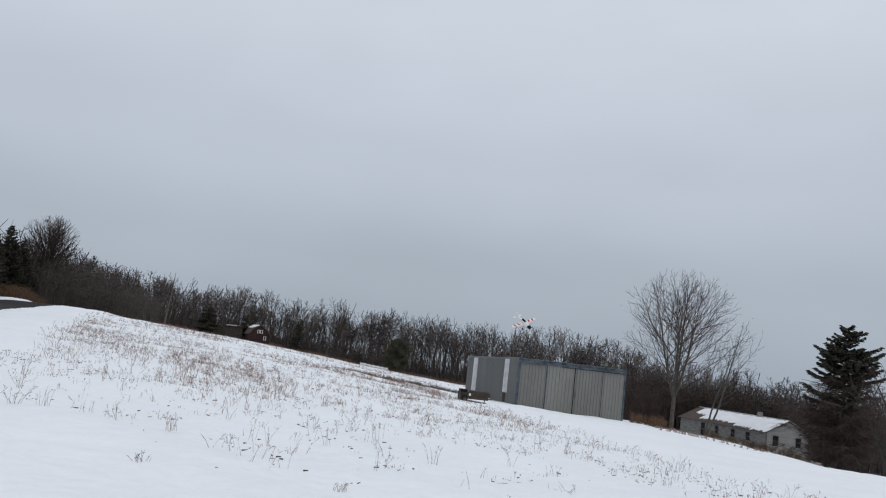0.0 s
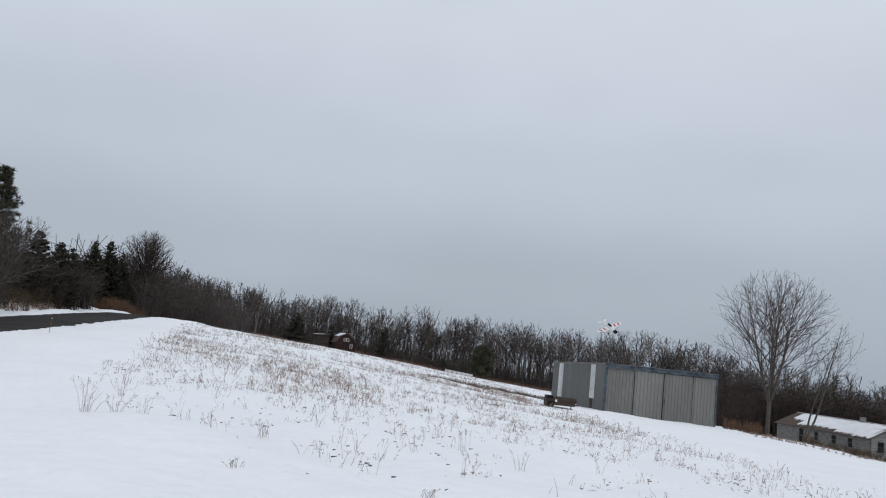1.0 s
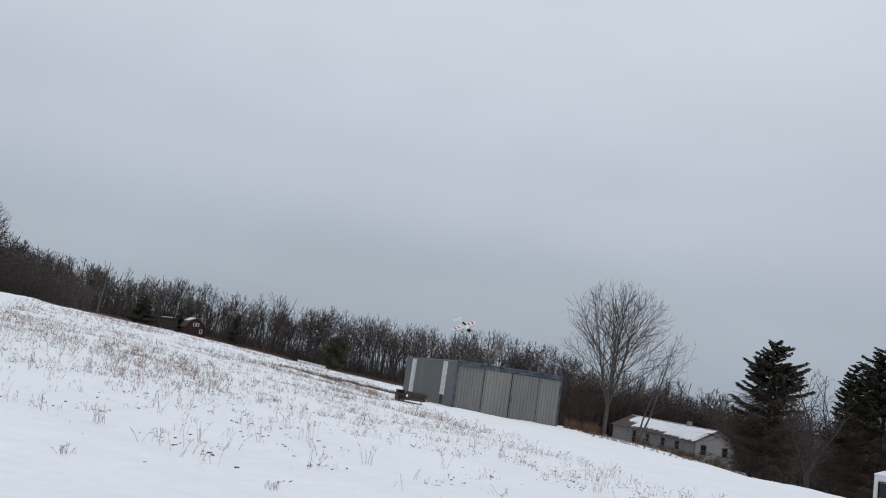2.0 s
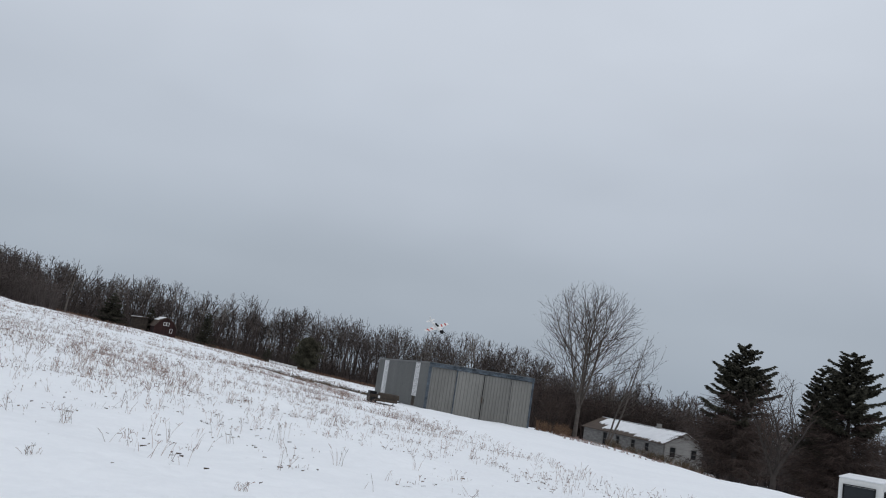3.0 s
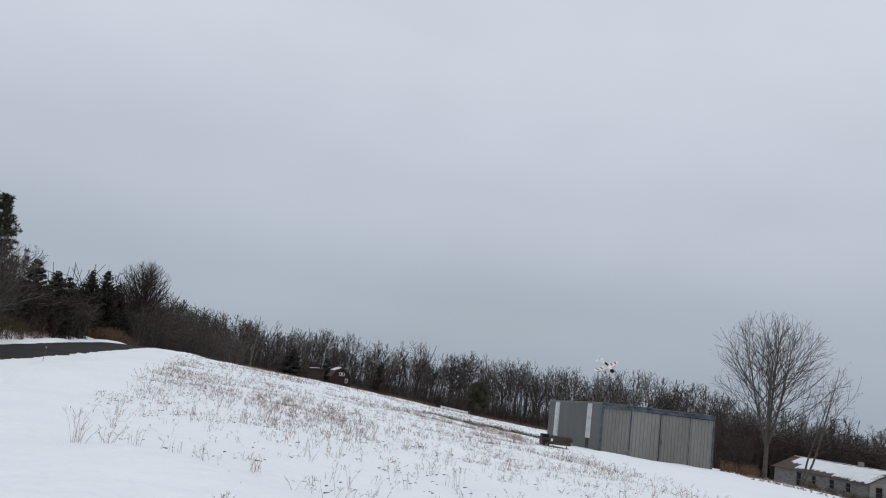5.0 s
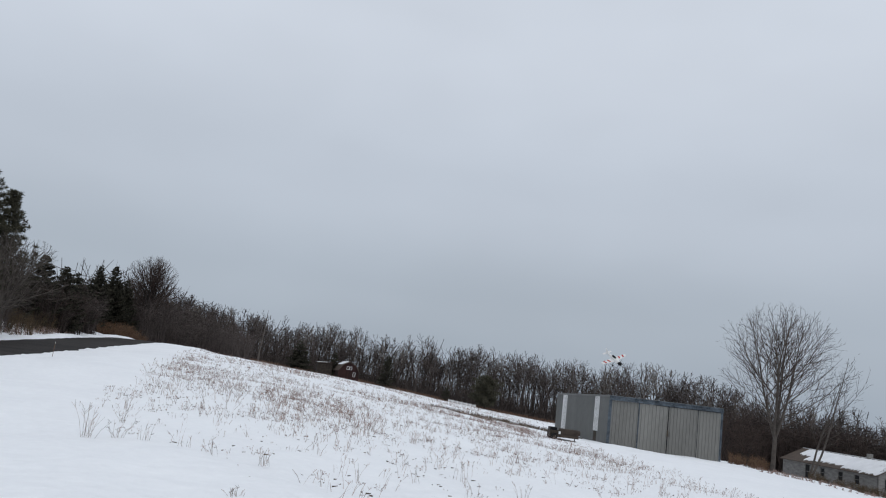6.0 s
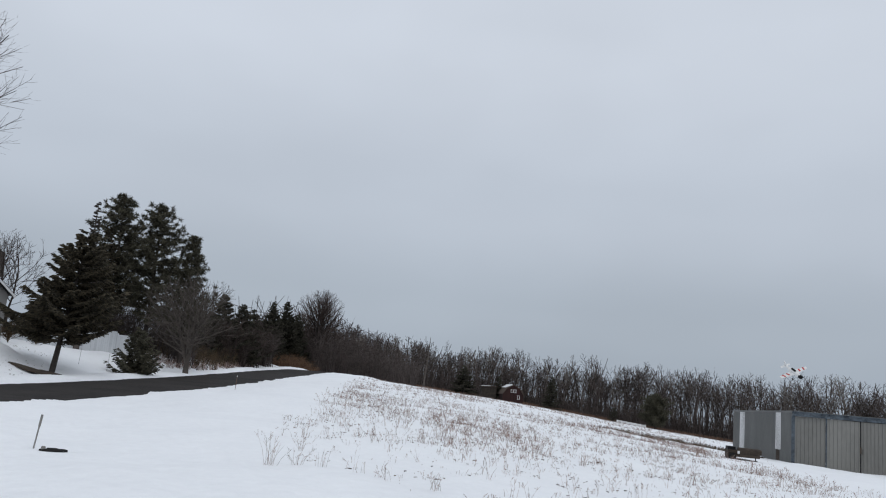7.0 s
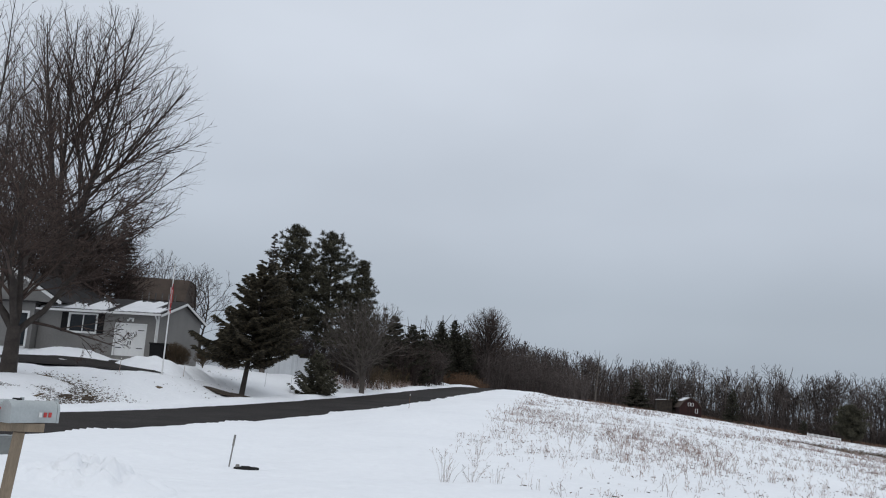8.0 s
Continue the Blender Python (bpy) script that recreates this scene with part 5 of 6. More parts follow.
# ---------------------------------------------------------------- house
def build_house():
    cx, cy = at(-47.5, 56)
    zb = EYE + 56.5 * tan(radians(1.05))
    t = thing("house", pose(cx, cy, zb, 0, 0, 21), "single-storey grey sided house with attached garage and snowy roof", "house")
    L, W, H, R = 8.3, 6.3, 2.80, 1.0
    gar = (-2.85, -0.88, 0.0, 2.0)
    win = (-6.15, -4.3, 1.42, 2.5)
    part("front_wall", moved(lapped(L, H, 0.115, [(gar[0] + L, gar[1] + L, gar[2], gar[3]), (win[0] + L, win[1] + L, win[2], win[3])]), pose(-L, 0, 0)), SIDING, t, "grey lap siding")
    sl = lambda z: (0.0, W) if z < H else ((z - H) / R * W / 2, W - (z - H) / R * W / 2)
    gm = Matrix(((0, -1, 0, 0), (1, 0, 0, 0), (0, 0, 1, 0), (0, 0, 0, 1)))
    part("gable_wall", moved(lapped(W, H + R, 0.115, (), 0.016, sl), gm), SIDING, t, "pale grey gable siding")
    part("back_wall", moved(lapped(L, H, 0.115), pose(0, W, 0, 0, 0, 180)), SIDING, t)
    part("foundation", boxed(-L + 0.06, -0.06, 0.06, W - 0.06, -1.4, 0.02), FOUNDATION, t)
    part("foundation_step", boxed(-0.06, 0.0, 0.3, W, -1.2, -0.006), FOUNDATION, t)
    # carriage-style garage door
    g = part("garage_door", boxed(gar[0], gar[1], 0.05, 0.11, gar[2], gar[3]), WHITE, t, "white carriage-style garage door")
    mid = (gar[0] + gar[1]) / 2
    for a, b in ((gar[0] + 0.02, mid - 0.012), (mid + 0.012, gar[1] - 0.02)):
        for k in range(4):
            part("panel", boxed(a, b, 0.018, 0.048, gar[2] + 0.02 + k * 0.495, gar[2] + 0.507 + k * 0.495, 0.006), WHITE, g)
    for a, s in ((gar[0] + 0.06, 1), (gar[1] - 0.06, -1)):
        for zz in (0.5, 1.65):
            part("strap_hinge", boxed(min(a, a + s * 0.42), max(a, a + s * 0.42), 0.0, 0.015, zz, zz + 0.05, 0.004), BLACK, g, "black strap hinge")
    for a in (mid - 0.1, mid + 0.06):
        part("handle", boxed(a, a + 0.04, -0.03, 0.015, 0.72, 0.98, 0.008), BLACK, g, "black pull handle")
    tr = bmesh.new()
    box(tr, gar[0] - 0.11, gar[0], -0.04, 0.06, 0, gar[3] + 0.11)
    box(tr, gar[1], gar[1] + 0.11, -0.04, 0.06, 0, gar[3] + 0.11)
    box(tr, gar[0], gar[1], -0.04, 0.06, gar[3], gar[3] + 0.11)
    part("door_trim", tr, WHITE, t)
    w = window(t, *win, pose(0, 0, 0), 2, 0.10)
    for a in (win[0] - 0.56, win[1] + 0.12):
        sh = part("shutter", boxed(a, a + 0.44, -0.06, -0.02, win[2] - 0.08, win[3] + 0.1, 0.008), BLACK, t, "black louvred shutter")
        for k in range(12):
            part("slat", boxed(a + 0.05, a + 0.39, -0.075, -0.062, win[2] + k * 0.093, win[2] + k * 0.093 + 0.06), BLACK, sh)
    lamp = part("wall_lamp", boxed(mid - 0.16, mid + 0.16, -0.12, -0.02, 2.36, 2.46, 0.02), WHITE, t, "white twin-head security lamp")
    for s in (-0.12, 0.12):
        part("lamp_head", tubed((mid + s, -0.1, 2.36), (mid + s * 1.5, -0.22, 2.26), 0.05, 0.075), WHITE, lamp)
    # roof
    for s in (0, 1):
        y0, y1 = (-0.42, W / 2) if s == 0 else (W + 0.42, W / 2)
        z0 = H - 0.42 * R / (W / 2) + 0.03
        part("roof", prism([(y0, z0), (y1, H + R + 0.03), (y1, H + R + 0.13), (y0, z0 + 0.1)], "x", -L - 0.1, 0.3), SHINGLE, t, "dark shingled roof")
        part("rake_trim", prism([(y0, z0 - 0.12), (y1, H + R - 0.1), (y1, H + R + 0.06), (y0, z0 + 0.04)], "x", 0.302, 0.335), WHITE, t, "white rake trim")
    part("gutter", boxed(-L, 0.3, -0.56, -0.43, H - 0.16, H - 0.02, 0.02), WHITE, t, "white eaves gutter")
    part("soffit", boxed(-L, 0.28, -0.42, -0.003, H - 0.115, H - 0.085), WHITE, t)
    dn = bmesh.new()
    tube(dn, (-0.1, -0.45, H - 0.12), (-0.1, -0.1, H - 0.45), 0.045)
    tube(dn, (-0.1, -0.1, H - 0.45), (-0.1, -0.1, 0.2), 0.045)
    part("downspout", dn, WHITE, t)
    part("corner_board", boxed(-0.1, 0.03, -0.04, -0.018, 0, H - 0.12), WHITE, t)
    # snow lying on the front slope, melted back in patches
    rng = random.Random(9)
    for a0, a1, u0, u1 in ((-3.0, -0.75, 0.02, 0.86), (-8.2, -5.4, 0.04, 0.62), (-5.3, -3.6, 0.02, 0.70), (-0.75, 0.1, 0.02, 0.38)):
        bm = bmesh.new()
        n = 14
        lo, hi = [], []
        for k in range(n + 1):
            xx = a0 + (a1 - a0) * k / n
            ua, ub = u0 + rng.uniform(0, 0.03), u1 + rng.uniform(-0.10, 0.08) - (0.25 * k / n if a0 < -3.2 else 0)
            for u, acc in ((ua, lo), (ub, hi)):
                yy = -0.42 + (W / 2 + 0.42) * u
                zz = z_at(u, H, R, W)
                acc.append((bm.verts.new((xx, yy, zz + 0.15)), bm.verts.new((xx, yy, zz + 0.085))))
        for k in range(n):
            bm.faces.new((lo[k][0], lo[k + 1][0], hi[k + 1][0], hi[k][0]))
            bm.faces.new((lo[k][1], lo[k + 1][1], lo[k + 1][0], lo[k][0]))
            bm.faces.new((hi[k][0], hi[k + 1][0], hi[k + 1][1], hi[k][1]))
        for k in (0, n):
            bm.faces.new((lo[k][0], hi[k][0], hi[k][1], lo[k][1]))
        bmesh.ops.recalc_face_normals(bm, faces=bm.faces)
        part("roof_snow", bm, ROOF_SNOW, t, "melting snow on the front slope")
    # taller main block to the side, with its door
    mz = H + 0.35
    m0, m1 = -16.5, -L - 0.02
    part("main_block", moved(lapped(m1 - m0, mz, 0.115, ((m1 - m0 - 1.35, m1 - m0 - 0.35, 0.3, 2.4),)), pose(m0, -0.6, 0)), SIDING, t, "grey lap siding of the main block")
    part("main_core", boxed(m0 + 0.05, m1 - 0.05, -0.5, W + 1.0, -1.2, mz - 0.1), SIDING, t)
    part("front_door", boxed(m1 - 1.3, m1 - 0.4, -0.58, -0.53, 0.3, 2.35, 0.01), GLASS, t, "dark glazed storm door")
    dt = bmesh.new()
    box(dt, m1 - 1.42, m1 - 1.30, -0.66, -0.53, 0.2, 2.5)
    box(dt, m1 - 0.40, m1 - 0.28, -0.66, -0.53, 0.2, 2.5)
    box(dt, m1 - 1.30, m1 - 0.40, -0.66, -0.53, 2.36, 2.5)
    box(dt, m1 - 1.42, m1 - 0.28, -0.75, -0.53, 0.1, 0.2)
    part("door_frame", dt, WHITE, t, "white door frame")
    gx = (m0 + m1) / 2 + 2.2
    part("cross_gable", prism([(gx - 3.4, mz), (gx + 3.4, mz), (gx, mz + 1.9)], "y", -0.6, W), SIDING, t)
    for s in (-1, 1):
        part("gable_trim", prism([(gx + s * 3.7, mz - 0.12), (gx, mz + 1.96), (gx, mz + 2.12), (gx + s * 3.7, mz + 0.06)], "y", -0.9, -0.65), WHITE, t, "white gable trim")
        part("gable_roof", prism([(gx + s * 3.7, mz + 0.0), (gx, mz + 2.06), (gx, mz + 2.2), (gx + s * 3.7, mz + 0.14)], "y", -0.64, W + 1), SHINGLE, t)
    part("main_roof", prism([(-1.0, mz - 0.1), (W / 2, mz + 1.2), (W + 1.4, mz - 0.1)], "x", m0 - 0.3, m1 + 0.2), SHINGLE, t)
    return t


def z_at(u, H, R, W):
    z0 = H - 0.42 * R / (W / 2) + 0.03
    return z0 + (H + R + 0.03 - z0) * u


build_house()


def build_back_building():
    x, y = at(-47.6, 82)
    zt = EYE + 82 * tan(radians(6.35))
    z = gz(x, y)
    t = thing("neighbour_house", pose(x, y, z, 0, 0, 36), "brown-roofed building behind the grey house", "house")
    h = zt - z
    part("walls", boxed(-3.5, 2.0, 0, 6, -0.5, h - 2.0), BROWN_ROOF, t)
    part("roof", prism([(-0.5, h - 2.2), (1.2, h), (5.0, h), (6.5, h - 2.2)], "x", -3.9, 2.3), BROWN_ROOF, t, "dull brown mansard-like roof")
    for k in range(9):
        part("rail_picket", boxed(-3.4 + k * 0.6, -3.3 + k * 0.6, -0.6, -0.52, h - 2.9, h - 1.6), GREY_WOOD, t)


build_back_building()


def build_vinyl_fence():
    x0, y0 = at(-44.4, 64.5)
    x1, y1 = at(-36.8, 68)
    n = 5
    for k in range(n):
        ax, ay = x0 + (x1 - x0) * k / n, y0 + (y1 - y0) * k / n
        bx, by = x0 + (x1 - x0) * (k + 1) / n, y0 + (y1 - y0) * (k + 1) / n
        l = hypot(bx - ax, by - ay)
        za, zb = gz(ax, ay), gz(bx, by)
        t = thing("fence_panel", pose(ax, ay, (za + zb) / 2, 0, 0, degrees(atan2(by - ay, bx - ax))), "white vinyl privacy fence panel behind the yard", "fence", "white fence panels")
        part("post", boxed(-0.06, 0.06, -0.06, 0.06, -0.5, 1.75, 0.01), FENCE, t)
        m = int(l / 0.165)
        for j in range(m):
            a = 0.07 + (l - 0.14) * j / m
            part("slat", boxed(a + 0.004, a + (l - 0.14) / m - 0.004, -0.02, 0.02, -0.2, 1.55), FENCE, t)
        part("top_rail", boxed(0.06, l - 0.06, -0.035, 0.035, 1.53, 1.65, 0.008), FENCE, t)


build_vinyl_fence()


def build_flagpole():
    x, y = at(-46.95, 48.5)
    z = gz(x, y)
    h = EYE + 48.5 * tan(radians(7.2)) - z
    t = thing("flagpole", pose(x, y, z, 0, 0, 0), "white metal flagpole with a limp striped flag", "flagpole")
    part("pole", tubed((0, 0, -0.2), (0, 0, h), 0.045, 0.026, 12), WHITE, t)
    bm = bmesh.new()
    bmesh.ops.create_uvsphere(bm, u_segments=12, v_segments=8, radius=0.06)
    part("finial", moved(bm, pose(0, 0, h + 0.04)), METAL, t)
    # limp cloth: vertical folds hanging from the hoist
    u = Vector((cos(radians(-43)), sin(radians(-43)), 0))
    for k in range(7):
        bm = bmesh.new()
        rows = 12
        prev = None
        for r in range(rows + 1):
            f = r / rows
            zz = h * 0.86 - 0.2 - f * 1.25
            off = 0.05 + k * 0.055 * (0.55 + 0.5 * sin(pi * min(1, f * 1.1)))
            wob = 0.05 * sin(k * 1.7 + f * 3.0)
            a = u * off + Vector((-u.y, u.x, 0)) * wob
            b = u * (off + 0.065) + Vector((-u.y, u.x, 0)) * (wob + 0.045 * (-1) ** k)
            c = Vector((0, 0, zz - k * 0.07))
            row = [bm.verts.new(a + c), bm.verts.new(b + c)]
            if prev:
                bm.faces.new((prev[0], prev[1], row[1], row[0]))
            prev = row
        part("flag_stripe", bm, NAVY if k == 1 else (RED if k % 2 == 0 else WHITE), t, "folded flag cloth")
    return t


build_flagpole()


def build_bin():
    x, y = at(-47.35, 54.3)
    t = thing("wheeled_bin", pose(x, y, EYE + 54.3 * tan(radians(1.05)) - 0.12, 0, 0, 30), "black wheeled rubbish bin beside the garage", "bin")
    part("body", prism([(-0.36, 0), (0.36, 0), (0.44, 0.95), (-0.44, 0.95)], "y", -0.4, 0.4), BLACK, t)
    part("lid", boxed(-0.48, 0.48, -0.46, 0.46, 0.96, 1.05, 0.03), BLACK, t)
    for a in (-0.42, 0.38):
        part("wheel", tubed((a, 0.4, 0.12), (a + 0.05, 0.4, 0.12), 0.12, 0.12, 12), RUBBER, t)


build_bin()
for a, d, hh, sd in ((-46.35, 54.6, 1.7, 1), (-45.9, 54.9, 1.5, 4), (-44.45, 59.5, 1.4, 2), (-42.9, 62.5, 0.9, 3)):
    x, y = at(a, d)
    place_bare("leafless_shrub", x, y, grown_tree(210 + sd, hh, 0.03, (0.5, 0.5, 0.52), 0.05, 0.006, (0, 0), (0.07, 0.06, 0.05), (50, 30), 34, 0.02, 0.05, 0, 9), (BROWN_LEAF, BROWN_LEAF), "small brown leafless shrub against the house", "shrub", "shrubs by the house")


# ---------------------------------------------------------------- patches of bare ground and driveway
def patch(name, cx, cy, rx, ry, rz, material, label, lift=0.03, seed=0, kind="structure", rough=0.28):
    """A ragged sheet lying on the snow, following its slope."""
    rng = random.Random(seed)
    bm = bmesh.new()
    n, rings = 44, 7
    ph = [(rng.uniform(0, 2 * pi), rng.randrange(2, 9)) for _ in range(7)]
    edge = []
    for i in range(n):
        a = 2 * pi * i / n
        edge.append(1 + rough * sum(sin(k * a + p) / (1 + 0.25 * k) for p, k in ph) / 2.2 + rng.uniform(-0.06, 0.06))
    c, s = cos(radians(rz)), sin(radians(rz))

    def at_(u, v):
        x, y = cx + u * c - v * s, cy + u * s + v * c
        return x, y
    xy = [at_(0, 0)]
    for r in range(1, rings + 1):
        for i in range(n):
            a = 2 * pi * i / n
            f = r / rings * edge[i]
            xy.append(at_(rx * f * cos(a), ry * f * sin(a)))
    zz = ground([p[0] for p in xy], [p[1] for p in xy])
    drop = [lift] + [lift - (0.05 if r == rings else 0) for r in range(1, rings + 1) for _ in range(n)]
    vs = [bm.verts.new((p[0], p[1], z + q)) for p, z, q in zip(xy, zz, drop)]
    for i in range(n):
        bm.faces.new((vs[0], vs[1 + i], vs[1 + (i + 1) % n]))
    for r in range(rings - 1):
        for i in range(n):
            a, b = 1 + r * n, 1 + (r + 1) * n
            bm.faces.new((vs[a + i], vs[b + i], vs[b + (i + 1) % n], vs[a + (i + 1) % n]))
    ob = put(name, bm, material)
    return tagged(ob, label, name.replace("_", " "), kind=kind)


x, y = at(-51.6, 50.6)
patch("driveway", x, y, 4.3, 3.3, 42, ASPHALT, "wet asphalt driveway melted clear of snow", 0.12, 3, rough=0.18)
x, y = at(-48.4, 53.6)
patch("driveway_apron", x, y, 1.9, 1.3, 21, ASPHALT, "wet asphalt apron before the garage door", 0.10, 4, rough=0.18)
x, y = at(-41.9, 48.7)
patch("soil_bed", x, y, 1.8, 0.9, 42, SOIL, "bare soil ring under a spruce", 0.05, 5)
for k, (a, d, rx, ry) in enumerate(((-55.9, 39.6, 2.6, 1.4), (-54.6, 38.2, 1.7, 0.35), (-52.4, 37.2, 0.9, 0.22), (-54.0, 36.2, 1.0, 0.2), (-51.2, 37.4, 0.7, 0.2), (-45.3, 56.4, 1.6, 0.5), (-47.0, 44.5, 0.35, 0.16), (-46.5, 46.5, 0.5, 0.2))):
    x, y = at(a, d)
    patch("leaf_litter", x, y, rx, ry, 90 + a + 90, SOIL if k % 3 else BROWN_LEAF, "patch of bare soil and dead leaves in the snow", 0.045, 20 + k, rough=0.5)
rng = random.Random(77)
specks = []
for i in range(6000):
    a, d = rng.gauss(-53.8, 2.2), rng.gauss(38.0, 1.7)
    if i > 5700:
        a, d = rng.uniform(-50, -42), rng.uniform(45, 57)
    x, y = at(a, d)
    if min(np.hypot(ROAD[:, 0] - x, ROAD[:, 1] - y)) < ROAD_W + 0.6:
        continue
    z = gz(x, y) + 0.03
    b = rng.uniform(0, 2 * pi)
    l = rng.uniform(0.03, 0.12)
    specks.append((x, y, z, x + cos(b) * l, y + sin(b) * l, z + rng.uniform(0, 0.03), 0.014, 0.006))
side_ = np.gradient(ROAD[:, :2], axis=0)
side_ /= np.linalg.norm(side_, axis=1, keepdims=True)
for i in range(900):
    k = rng.randrange(len(ROAD))
    if not 58 < ROAD[k, 1] < 100:
        continue
    o = 3.8 + 4.0 * rng.random() ** 0.6
    x, y = ROAD[k, 0] - side_[k, 1] * o, ROAD[k, 1] + side_[k, 0] * o
    if noise.noise(Vector((x * 0.6, y * 0.25, 3.3))) < rng.uniform(-0.2, 0.5):
        continue
    z, b, l = gz(x, y) + 0.02, rng.uniform(0, 2 * pi), rng.uniform(0.1, 0.4)
    specks.append((x, y, z, x + cos(b) * l, y + sin(b) * l, z + rng.uniform(0, 0.12), 0.03, 0.01))
tagged(seg_object("fallen_leaves", specks, BROWN_LEAF, thin=1.0), "scattered dead leaves and twigs on snow", "leaves", kind="stuff")


# ---------------------------------------------------------------- things beside the camera
def build_mailboxes():
    x, y = at(-55.2, 8.7)
    z = gz(x, y)
    top = EYE + 8.7 * tan(radians(-2.05))
    t = thing("mailbox_stand", pose(x, y, z, 0, 0, 55.2), "timber post with a crossboard for mailboxes", "mailbox post")
    hb = top - z - 0.205
    part("post", moved(boxed(-0.05, 0.05, -0.05, 0.05, -0.35, hb - 0.085, 0.006), pose(0, 0, 0, 0, 4, 0)), POST_WOOD, t)
    part("crossboard", boxed(-0.55, 0.27, -0.07, 0.07, hb - 0.08, hb - 0.003, 0.006), POST_WOOD, t)
    part("brace", moved(boxed(-0.6, -0.02, 0.06, 0.10, -0.05, 0.05, 0.004), pose(0.0, 0, 0.42, 0, -8, 0)), POST_WOOD, t, "weathered plank nailed to the post")

    def mailbox(px, rz, name, flag):
        L, W, Hh = 0.48, 0.165, 0.20
        b = thing(name, pose(x, y, z + hb, 0, 0, 55.2) @ pose(px, 0, 0.004, 0, 0, rz), "dented grey metal mailbox with a domed top", "mailbox", "mailboxes on one post")
        n = 12
        prof = [(-W / 2, 0), (W / 2, 0)] + [(W / 2 * cos(pi * i / n), Hh - W / 2 + W / 2 * sin(pi * i / n)) for i in range(n + 1)]
        part("body", prism(prof, "y", -L / 2, L / 2 - 0.02), MAIL, b)
        big = [(p[0] * 1.05, p[1] * 1.02 - 0.003) for p in prof]
        d = part("door", prism(big, "y", L / 2 - 0.018, L / 2 + 0.006), MAIL, b)
        part("door_tab", boxed(-0.02, 0.02, L / 2 + 0.008, L / 2 + 0.03, Hh - 0.05, Hh + 0.02, 0.004), MAIL, d)
        part("rim", prism(big, "y", -L / 2 - 0.012, -L / 2 + 0.004), MAIL, b)
        if flag:
            f = part("flag_arm", boxed(W / 2 + 0.004, W / 2 + 0.014, -0.12, 0.02, 0.11, 0.13), RED, b, "red signal flag")
            part("flag_tip", boxed(W / 2 + 0.004, W / 2 + 0.014, -0.18, -0.122, 0.08, 0.135), RED, f)
            part("latch_strap", boxed(-0.05, 0.04, L / 2 - 0.05, L / 2 - 0.005, Hh - 0.02, Hh + 0.012, 0.008), BLACK, b, "black strap over the lid")
        for k in range(3):
            part("number_bar", boxed(W / 2 + 0.002, W / 2 + 0.008, 0.03 + k * 0.05, 0.06 + k * 0.05, 0.05, 0.095), RED if k else WHITE, b, "small coloured bar")
        return b
    mailbox(0.135, -56, "mailbox", False)
    mailbox(-0.165, -56, "mailbox", True)
    mailbox(-0.47, -56, "mailbox", False)
    nb = thing("newspaper_box", pose(x, y, z + hb - 0.30, 0, 0, 55.2) @ pose(-0.19, 0.12, 0, 0, 0, -60), "pale grey plastic newspaper tube under the board", "newspaper box")
    bm = bmesh.new()
    box(bm, -0.11, 0.11, -0.24, 0.24, 0.0, 0.012)
    box(bm, -0.11, -0.098, -0.24, 0.24, 0.014, 0.15)
    box(bm, 0.098, 0.11, -0.24, 0.24, 0.014, 0.15)
    box(bm, -0.11, 0.11, -0.24, 0.24, 0.152, 0.164)
    box(bm, -0.096, 0.096, -0.24, -0.228, 0.014, 0.15)
    part("tube", bm, MAIL, nb)
    part("bracket", boxed(-0.02, 0.02, -0.02, 0.02, 0.166, 0.225), METAL, nb)


build_mailboxes()


def build_snow_mound(cx, cy, r, h, seed, label, lumps=0.25, pitch=0.9):
    rng = random.Random(seed)
    bm = bmesh.new()
    n, rings = 56, 22
    xy, hh = [(cx, cy)], [h]
    for q in range(1, rings + 1):
        for i in range(n):
            a = 2 * pi * i / n
            u = q / rings
            x, y = cx + r * 1.5 * u * cos(a), cy + r * u * sin(a)
            xy.append((x, y))
            lump = noise.fractal(Vector((x * pitch, y * pitch, seed)), 0.8, 2.1, 5) * lumps
            hh.append(h * max(0, 1 - u * u) ** 1.3 * (1 + lump) - (0.06 if q == rings else 0))
    zz = ground([p[0] for p in xy], [p[1] for p in xy])
    vs = [bm.verts.new((p[0], p[1], z + q)) for p, z, q in zip(xy, zz, hh)]
    for i in range(n):
        bm.faces.new((vs[0], vs[1 + i], vs[1 + (i + 1) % n]))
    for q in range(rings - 1):
        for i in range(n):
            a, b = 1 + q * n, 1 + (q + 1) * n
            bm.faces.new((vs[a + i], vs[b + i], vs[b + (i + 1) % n], vs[a + (i + 1) % n]))
    for f in bm.faces:
        f.smooth = True
    tagged(put("snow_mound", bm, SNOW), label, "snow mound", kind="structure")


x, y = at(-50.6, 12.2)
build_snow_mound(x, y, 0.95, 0.27, 4, "lumpy ploughed snow heap near the mailboxes", 0.9, 3.4)
x, y = at(-47.6, 51.5)
build_snow_mound(x, y, 1.9, 0.75, 6, "shovelled snow heap beside the driveway")
x, y = at(-52.4, 56.0)
build_snow_mound(x, y, 2.2, 0.5, 9, "snow drift against the front of the house")
x, y = at(-45.6, 52.5)
build_snow_mound(x, y, 1.6, 0.4, 7, "shovelled snow heap beside the house")


